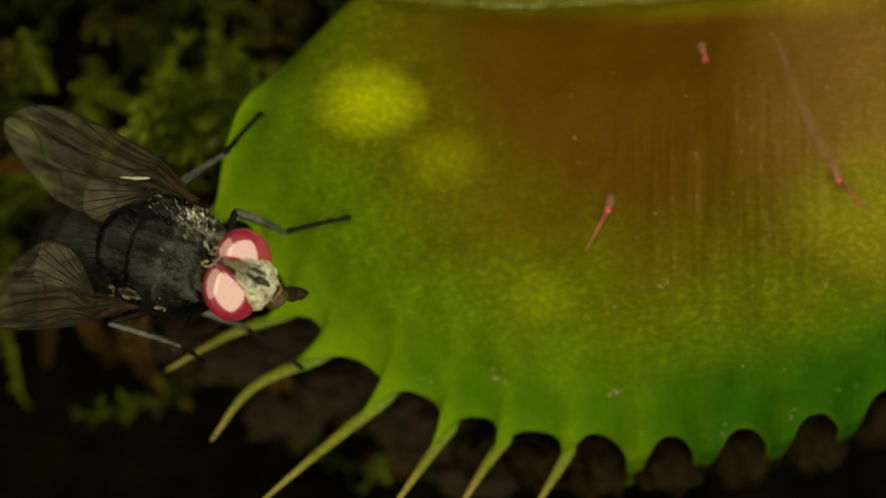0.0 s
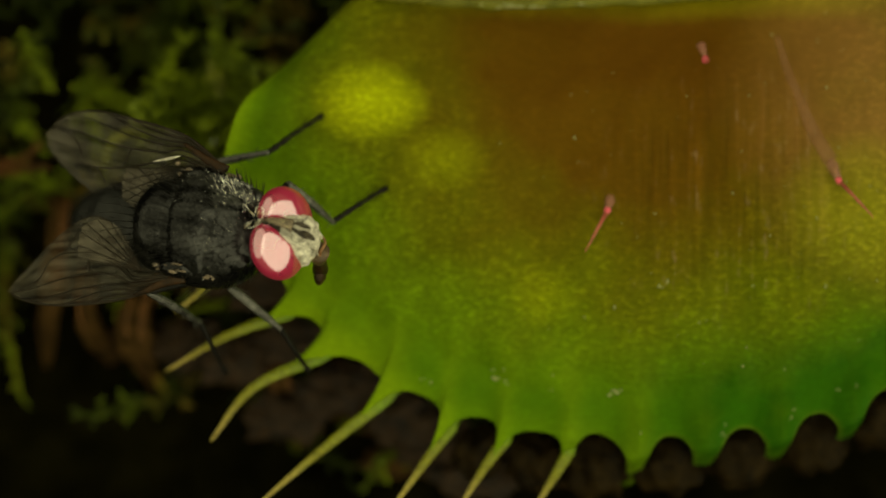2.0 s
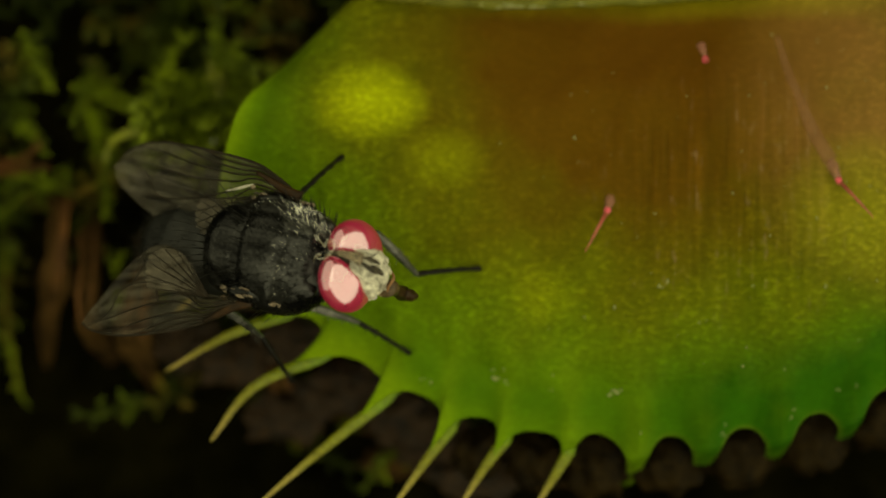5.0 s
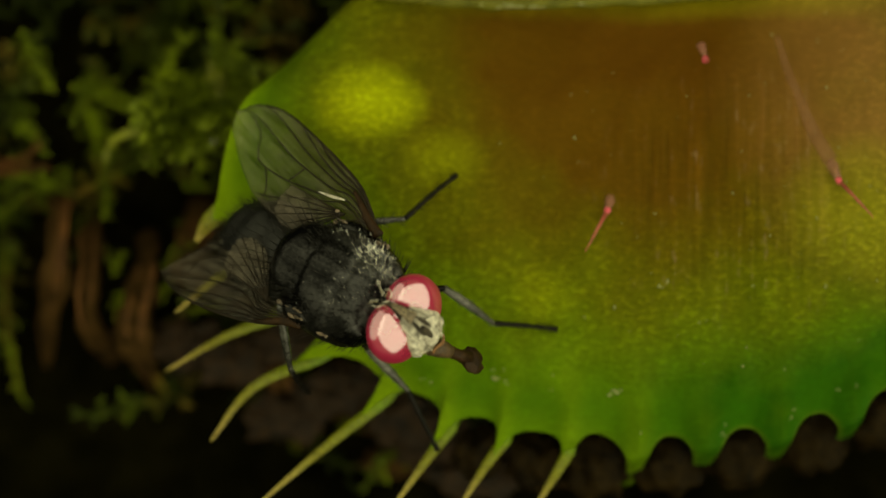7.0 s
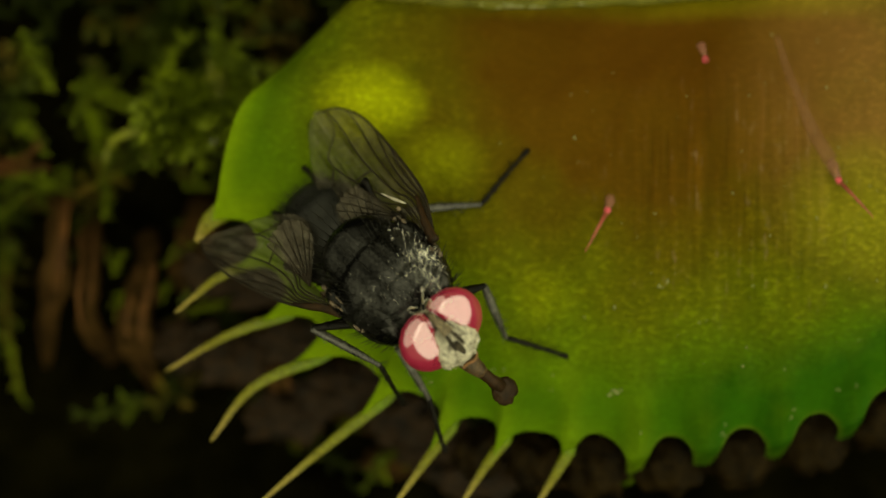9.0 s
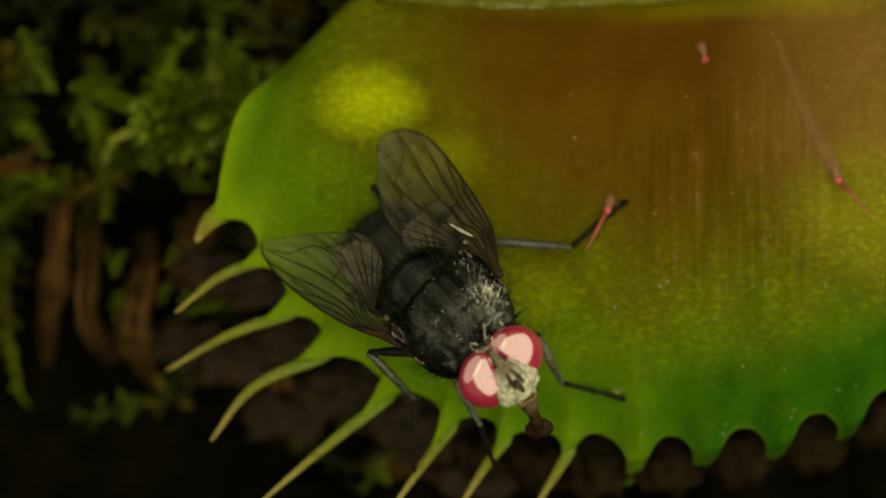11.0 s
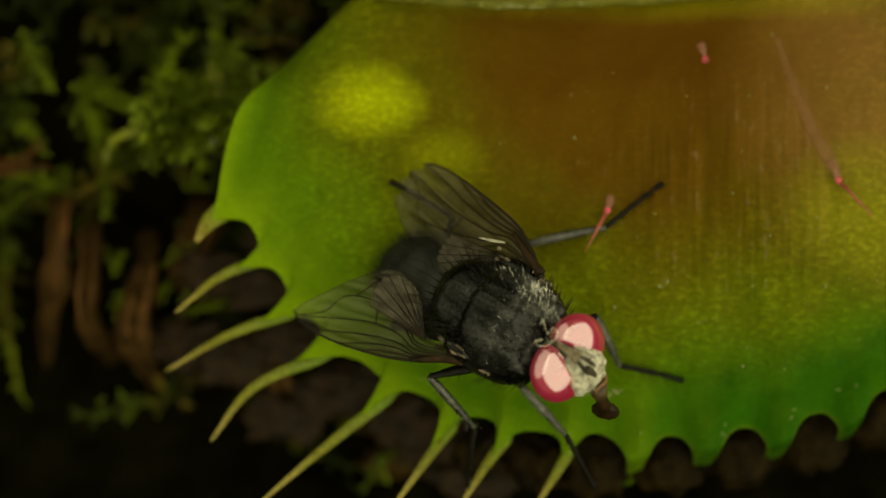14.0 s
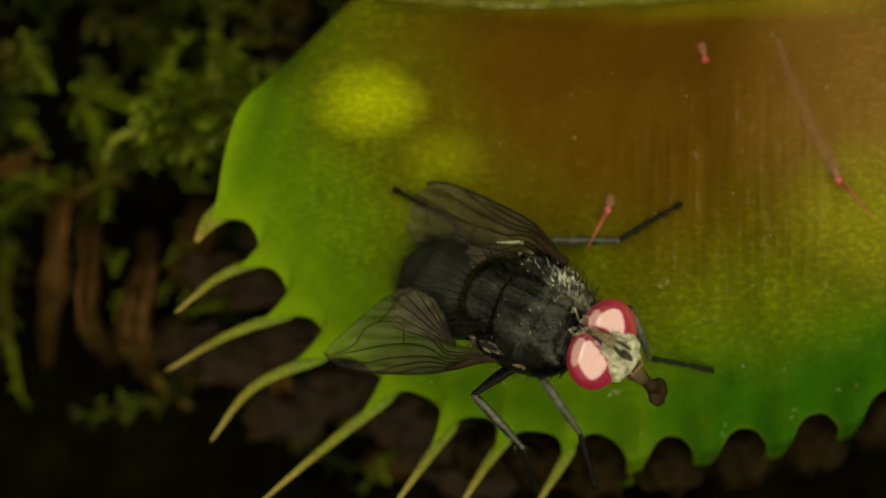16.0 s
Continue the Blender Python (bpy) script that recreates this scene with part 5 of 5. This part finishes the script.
    steps["lm"] = (
        [(0, -7.65, 3.31), (0.75, -7.55, 3.25), (0.9, -5.65, 1.91), (1.85, -5.65, 2.25), (1.98, -6.1, 3.4), (2.1, -5.65, 3.27), (2.5, -5.46, 3.3),
         (3.2, -5.36, 3.3), (3.3, -4.85, 2.11), (3.5, -4.85, 2.11), (4, -4.95, 1.91), (4.2, -4.95, 1.91), (5, -4.95, 1.91), (5.25, -3.26, 1.58),
         (5.8, -3.26, 1.58), (6.05, -1.57, 1.25), (6.3, -1.57, 1.25), (6.5, -1.33, 1.05), (7.6, -1.33, 1.05), (7.8, 0.91, 1.51), (8, 1.07, 1.51),
         (8.5, 1.07, 1.51), (9, 1.31, 1.51), (9.2, 1.31, 1.51), (10, 1.31, 1.51), (10.25, 2.89, 0.66), (10.8, 2.89, 0.66), (11.05, 4.47, -0.18),
         (11.3, 4.47, -0.18), (11.7, 4.47, -0.04), (11.82, 4.87, 0.71), (12, 4.97, 0.87), (12.55, 4.97, 0.87), (12.75, 5.3, 0.69), (13, 5.42, 0.61),
         (14, 5.46, 0.57), (14.5, 4.87, 0.51), (15, 5.61, 0.22), (15.5, 5.95, 0.22), (16, 5.95, 0.18)],
        [(0, -6.47, 4.85), (0.75, -6.41, 4.95), (0.9, -3.59, 3.33), (1.85, -3.59, 3.31), (1.98, -4.25, 4.7), (2.1, -4.3, 5.2), (2.5, -4.24, 5.14),
         (3.2, -4.26, 5.14), (3.3, -3.59, 3.13), (3.5, -3.59, 3.13), (4, -3.55, 3.27), (4.2, -3.55, 3.27), (5, -3.55, 3.27), (5.25, -1.53, 2.93),
         (5.8, -1.53, 2.93), (6.05, 0.48, 2.58), (6.3, 0.48, 2.58), (6.5, 0.48, 2.62), (7.6, 0.48, 2.62), (7.8, 3.02, 3.46), (8, 3.02, 3.46),
         (8.5, 3.02, 3.46), (9, 3.02, 3.52), (9.2, 3.02, 3.52), (10, 3.02, 3.52), (10.25, 4.85, 2.55), (10.8, 4.85, 2.55), (11.05, 6.67, 1.58),
         (11.3, 6.67, 1.58), (11.7, 6.86, 1.42), (11.82, 7.09, 2.46), (12, 7.05, 2.52), (12.55, 7.05, 2.52), (12.75, 7.6, 2.51), (13, 7.8, 2.21),
         (14, 7.74, 2.31), (14.5, 5.51, 0.72), (15, 8.06, 1.58), (15.5, 8.24, 1.77), (16, 8.39, 1.58)])
    steps["lh"] = (
        [(0, -13.27, 2.82), (1.5, -13.07, 3.02), (2, -12.86, 2.42), (2.5, -11.66, 2.81), (4.2, -10.85, 2.21), (4.8, -10.85, 2.21), (5.05, -9.05, 2.21),
         (5.6, -9.05, 2.21), (5.85, -6.3, 1.3), (6.3, -6.2, 1.2), (7.5, -6.2, 1.2), (8, -4.26, 2.01), (9.2, -3.96, 1.91), (9.8, -3.96, 1.91),
         (10.05, -2.91, 1.56), (10.6, -2.91, 1.56), (10.85, -1.87, 1.21), (11.3, -1.4, 1.21), (12, 0.5, 1.1), (12.5, 0.5, 1.1), (15, 0.55, 1.0),
         (16, 0.6, 0.8)],
        [(0, -14.2, 4.05), (1.5, -13.99, 3.65), (2, -13.58, 3.04), (2.5, -12.37, 3.04), (4.2, -11.76, 2.44), (4.8, -11.76, 2.44), (5.05, -10.04, 2.64),
         (5.6, -10.04, 2.64), (5.85, -7.1, 1.5), (6.3, -7.0, 1.4), (7.5, -7.0, 1.4), (8, -5.1, 2.83), (9.2, -4.94, 2.93), (9.8, -4.94, 2.93),
         (10.05, -3.71, 2.58), (10.6, -3.71, 2.58), (10.85, -2.49, 2.22), (11.3, -2.49, 2.22), (12, -1.84, 2.38), (12.5, -1.88, 2.42), (15, -1.84, 2.38),
         (16, -1.74, 2.12)])
    steps["rf"] = (
        [(0, -6.92, -2.8), (0.5, -6.52, -2.95), (1, -6.32, -2.95), (1.5, -5.63, -3.15), (2.1, -5.63, -2.75), (2.2, -3.45, -1.11), (2.5, -3.45, -1.11),
         (3.2, -3.55, -1.11), (3.32, -2.89, -2.16), (3.5, -2.85, -2.2), (4, -3.05, -2.45), (4.2, -3.05, -2.45), (4.95, -3.05, -2.45), (5.2, -2.35, -3.57),
         (5.75, -2.35, -3.57), (6, -1.66, -4.68), (6.3, -1.66, -4.68), (6.5, -1.22, -4.96), (7.5, -1.22, -4.96), (8, -1.07, -5.02), (8.5, -1.07, -5.02),
         (9, -0.47, -5.21), (9.2, -0.47, -5.21), (9.95, -0.47, -5.21), (10.2, 0.41, -5.65), (10.75, 0.41, -5.65), (11, 1.3, -6.1), (11.3, 1.3, -6.1),
         (11.5, 1.3, -5.8), (11.7, 2.09, -6.09), (12, 4.25, -6.44), (14.5, 4.25, -6.44), (15, 4.25, -6.48), (15.5, 4.45, -6.28), (16, 4.74, -6.38)],
        [(0, -4.98, -4.22), (0.5, -4.88, -4.28), (1, -4.82, -4.38), (1.5, -4.78, -4.38), (2.1, -4.72, -4.34), (2.2, -1.24, -2.04), (2.5, -1.24, -2.04),
         (3.2, -1.28, -2.04), (3.32, -1.08, -3.28), (3.5, -1.08, -3.28), (4, -1.24, -3.52), (4.2, -1.24, -3.52), (4.95, -1.24, -3.52), (5.2, -0.66, -5.31),
         (5.75, -0.66, -5.31), (6, -0.08, -7.09), (6.3, -0.08, -7.09), (6.5, -0.18, -7.1), (7.5, -0.18, -7.1), (8, -0.12, -7.1), (8.5, -0.12, -7.1),
         (9, 0.08, -7.15), (9.2, 0.08, -7.15), (9.95, 0.08, -7.15), (10.2, 0.95, -7.37), (10.75, 0.95, -7.37), (11, 1.81, -7.58), (11.3, 1.81, -7.58),
         (11.5, 1.81, -7.64), (11.7, 2.9, -8.14), (12, 5.38, -8.42), (14.5, 5.36, -8.4), (15, 5.38, -8.38), (15.5, 5.34, -8.38), (16, 5.34, -8.38)])
    steps["rm"] = (
        [(0, -9.02, -3.36), (0.5, -9.41, -2.96), (1, -9.51, -2.36), (1.5, -9.01, -2.26), (2, -8.41, -2.56), (2.5, -6.82, -3.05), (3, -6.82, -2.95),
         (3.5, -6.72, -2.6), (4.2, -6.72, -2.56), (4.65, -6.72, -2.56), (4.9, -6.27, -3.05), (5.45, -6.27, -3.05), (5.7, -5.83, -3.55), (6.3, -5.83, -3.55),
         (6.5, -5.33, -4.14), (7.5, -5.13, -4.24), (8, -3.84, -3.54), (8.5, -3.01, -4.14), (9, -2.16, -4.03), (9.2, -2.16, -4.03), (9.65, -2.16, -4.03),
         (9.9, -1.56, -4.53), (10.45, -1.56, -4.53), (10.7, -0.97, -5.02), (11.3, -0.97, -5.02), (11.5, -0.77, -5.12), (12, -0.08, -5.35), (12.5, -0.08, -5.35),
         (13, 0.26, -5.41), (13.75, 0.41, -5.55), (13.95, 1.1, -6.19), (14, 1.1, -6.19), (15.3, 1.07, -6.1), (15.5, 2.29, -6.78), (16, 2.78, -6.88)],
        [(0, -8.5, -3.99), (0.5, -8.5, -3.79), (1, -8.5, -3.69), (1.5, -8.29, -4.59), (2, -7.69, -4.39), (2.5, -5.68, -4.68), (3, -5.68, -4.68),
         (3.5, -5.58, -4.78), (4.2, -5.58, -4.78), (4.65, -5.58, -4.78), (4.9, -5.33, -4.68), (5.45, -5.33, -4.68), (5.7, -5.08, -4.58), (6.3, -5.08, -4.58),
         (6.5, -4.78, -4.98), (7.5, -4.72, -5.18), (8, -3.08, -4.97), (8.5, -2.48, -5.73), (9, -1.38, -5.47), (9.2, -1.38, -5.47), (9.65, -1.38, -5.47),
         (9.9, -1.2, -6.66), (10.45, -1.2, -6.66), (10.7, -1.02, -7.85), (11.3, -1.02, -7.85), (11.5, -0.98, -7.91), (12, -0.94, -7.91), (12.5, -0.94, -7.91),
         (13, -0.92, -7.91), (13.75, -0.92, -7.85), (13.95, 0.88, -8.34), (14, 0.88, -8.34), (15.3, 0.88, -8.38), (15.5, 3, -8.73), (16, 3.26, -8.57)])
    steps["rh"] = (
        [(0, -13.41, 0.3), (1.5, -12.07, 1.14), (2.5, -11.04, 0.2), (4.2, -10.24, 0.08), (4.6, -10.24, 0.08), (4.85, -8.91, 0.19), (5.4, -8.91, 0.19),
         (5.65, -7.58, 0.3), (6.3, -7.58, 0.3), (7.5, -6.86, 0.22), (8, -5.43, 1.07), (9.2, -4.85, 1.05), (9.6, -4.85, 1.05), (9.85, -3.59, 0.5),
         (10.4, -3.59, 0.5), (10.65, -2.32, -0.06), (11.3, -2.32, -0.06), (12, -1.57, -0.91), (13, -1.37, -0.95), (15, -1.03, -1.17), (15.5, -0.5, -1.41),
         (16, -0.14, -1.21)],
        [(0, -14.66, 0), (1.5, -13.3, 0.78), (2.5, -12.06, -0.52), (4.2, -11.36, -0.44), (4.6, -11.36, -0.44), (4.85, -10.09, -0.1), (5.4, -10.09, -0.1),
         (5.65, -8.82, 0.24), (6.3, -8.82, 0.24), (7.5, -8.09, 0.2), (8, -6.6, 1.34), (9.2, -6.04, 1.3), (9.6, -6.04, 1.3), (9.85, -4.75, 0.78),
         (10.4, -4.75, 0.78), (10.65, -3.47, 0.26), (11.3, -3.47, 0.26), (12, -2.74, -1.04), (13, -2.54, -1), (15, -2.2, -1.2), (15.5, -1.66, -1.5),
         (16, -1.3, -1.34)])
    left_tips = [
         (0, -15.26, 5.13), (0.5, -14.53, 5.13), (1, -13.74, 5.13), (1.5, -13.59, 5.03), (1.9, -13.74, 4.94), (2.1, -14.2, 4.35), (2.3, -14.43, 3.56),
         (3, -14.2, 3.4), (3.35, -13.88, 2.48), (3.5, -13.84, 2.42), (4.2, -13.41, 2.54), (6.3, -7.75, 5.45), (6.5, -7, 5.35), (7.5, -6.96, 5.35),
         (8, -4.4, 5.45), (9.2, -4.25, 5.35), (11.3, -1.59, 4.56), (11.5, -1.75, 4.46), (12, -2.6, 3.68), (12.5, -2.54, 3.72), (13, -1.65, 3.48),
         (14, -1.55, 3.28), (15, -1.55, 3.28), (15.5, -1.55, 2.69), (16, -1.55, 2.4)]
    right_tips = [
         (0, -16.6, -2.34), (1, -15.81, -1.46), (1.5, -15.51, -1.16), (2, -15.12, -1.55), (2.25, -13.74, -4.11), (3, -13.61, -4.31), (3.5, -13.55, -4.01),
         (4.2, -13.55, -3.62), (6.3, -10.89, -0.77), (6.5, -10.2, -0.81), (7.5, -10.15, -0.77), (8, -9.28, 0.81), (8.5, -9.2, 0.85), (9.2, -8.69, 0.16),
         (11.3, -6.47, 0.22), (11.5, -6.43, -0.37), (12, -5.92, -2.24), (12.5, -5.88, -2.24), (13, -5.49, -2.14), (15, -5.33, -2.24), (15.5, -4.8, -3.13),
         (16, -4.35, -3.72)]
    sips = [
         (0, -4.92, -1.46), (0.5, -4.63, -2.06), (1, -4.03, -3.05), (1.5, -3.94, -1.76), (2, -4.23, -0.97), (2.5, -2.85, 0.51), (3, -2.65, 0.02),
         (3.5, -2.06, -0.97), (4, -1.36, -1.07), (4.2, -1.86, -0.97), (6.3, 0.32, -2.95), (6.5, 1.6, -4.13), (7, 1.4, -3.94), (7.5, 1.11, -3.84),
         (8, 0.32, -5.72), (8.5, 0.51, -5.12), (9, 2.49, -5.12), (9.2, 2.49, -5.32), (11.3, 3.48, -6.51), (11.5, 3.88, -5.81), (12, 5.95, -4.73),
         (12.5, 5.75, -4.83), (13, 6.55, -5.62), (13.5, 6.05, -6.31), (14, 5.66, -5.81), (14.5, 5.56, -5.12), (15, 5.5, -5.16), (15.5, 7.24, -6.21),
         (16, 7.63, -5.12)]

    def at(rows, t):
        """Value of a table at t, eased between its rows."""
        for a, b in zip(rows, rows[1:]):
            if t <= b[0]:
                s = min(1.0, max(0.0, (t - a[0]) / (b[0] - a[0])))
                s = s * s * (3 - 2 * s)
                return [p + (q - p) * s for p, q in zip(a[1:], b[1:])]
        return list(rows[-1][1:])

    lean = Matrix.Rotation(radians(26), 4, Vector((-math.sin(radians(122)), math.cos(radians(122)), 0)))

    def along(root, end, up):
        """A pose at root whose x axis points to end."""
        x = (end - root).normalized()
        y = up.cross(x).normalized()
        z = x.cross(y)
        m = Matrix((x, y, z)).transposed().to_4x4()
        m.translation = root * MM
        return m

    times = [i / 10 for i in range(161)]
    body, mouth, flaps = [], [], {1: [], -1: []}
    limb = {k: ([], [], []) for k in legs}
    for t in times:
        x, y, yaw = at(body_rows, t)
        turn = (lean @ Matrix.Rotation(radians(yaw), 4, "Z")).to_3x3()
        m = turn.to_4x4()
        m.translation = Vector((x, y, 4.2)) * MM
        body.append((t, m))
        centre, back = Vector((x, y, 4.2)), turn.transposed()
        for side, table in ((1, left_tips), (-1, right_tips)):
            wx, wy = at(table, t)
            root = Vector(WING_ROOT[side])
            w = centre + turn @ root
            flat = Vector((wx - w.x, wy - w.y, 0))
            if flat.length > WING_LENGTH[side] * 0.98:
                flat *= WING_LENGTH[side] * 0.98 / flat.length
            way = back @ (flat - Vector((0, 0, math.sqrt(WING_LENGTH[side] ** 2 - flat.length ** 2))))
            flaps[side].append((t, along(root, root + way, back @ Vector((0, 0, 0.8)) + Vector((0, 0, 0.2)))))
        sx, sy = at(sips, t)
        root = Vector((3.8, 0, -1.15))
        w = centre + turn @ root
        flat = Vector((sx - w.x, sy - w.y, 0))
        fall = math.sqrt(max(0.05, 2.3 ** 2 - flat.length ** 2))
        mouth.append((t, along(root, root + back @ (flat - Vector((0, 0, fall))), Vector((0, 0, 1)))))
        for k, (ankles, tips) in steps.items():
            l1, l2, l3 = BONES[k]
            hip = Vector(HIPS[k])
            tx, ty = at(tips, t)
            tip = Vector((tx, ty, BLADE_AT(tx, ty) + 0.08))
            ax, ay = at(ankles, t)
            reach = Vector((ax - tx, ay - ty, 0))
            if reach.length > l3 * 0.985 or k[1] == "h":
                reach = reach.normalized() * l3 * 0.985
            ankle = tip + (reach + Vector((0, 0, max(0.45, math.sqrt(l3 ** 2 - reach.length ** 2))))).normalized() * l3
            ankle, tip = back @ (ankle - centre), back @ (tip - centre)
            gap = ankle - hip
            if gap.length > (l1 + l2) * 0.99:
                gap = gap.normalized() * (l1 + l2) * 0.99
                ankle = hip + gap
            d = gap.length
            a = (l1 ** 2 - l2 ** 2 + d ** 2) / (2 * d)
            h = math.sqrt(max(0.0, l1 ** 2 - a ** 2))
            axis = gap / d
            out = Vector(POLES[k])
            out = (out - axis * out.dot(axis)).normalized()
            knee = hip + axis * a + out * h
            up = Vector((0, 0, 1))
            thigh = along(hip, knee, up)
            limb[k][0].append((t, thigh))
            limb[k][1].append((t, thigh.inverted() @ along(knee, ankle, up)))
            limb[k][2].append((t, thigh.inverted() @ along(ankle, tip, up)))
    walk(fly, body)
    walk(snout, mouth)
    for side, wing in wings.items():
        walk(wing, flaps[side])
    for k, pieces in legs.items():
        for piece, rows in zip(pieces, limb[k]):
            walk(piece, rows)


motions()
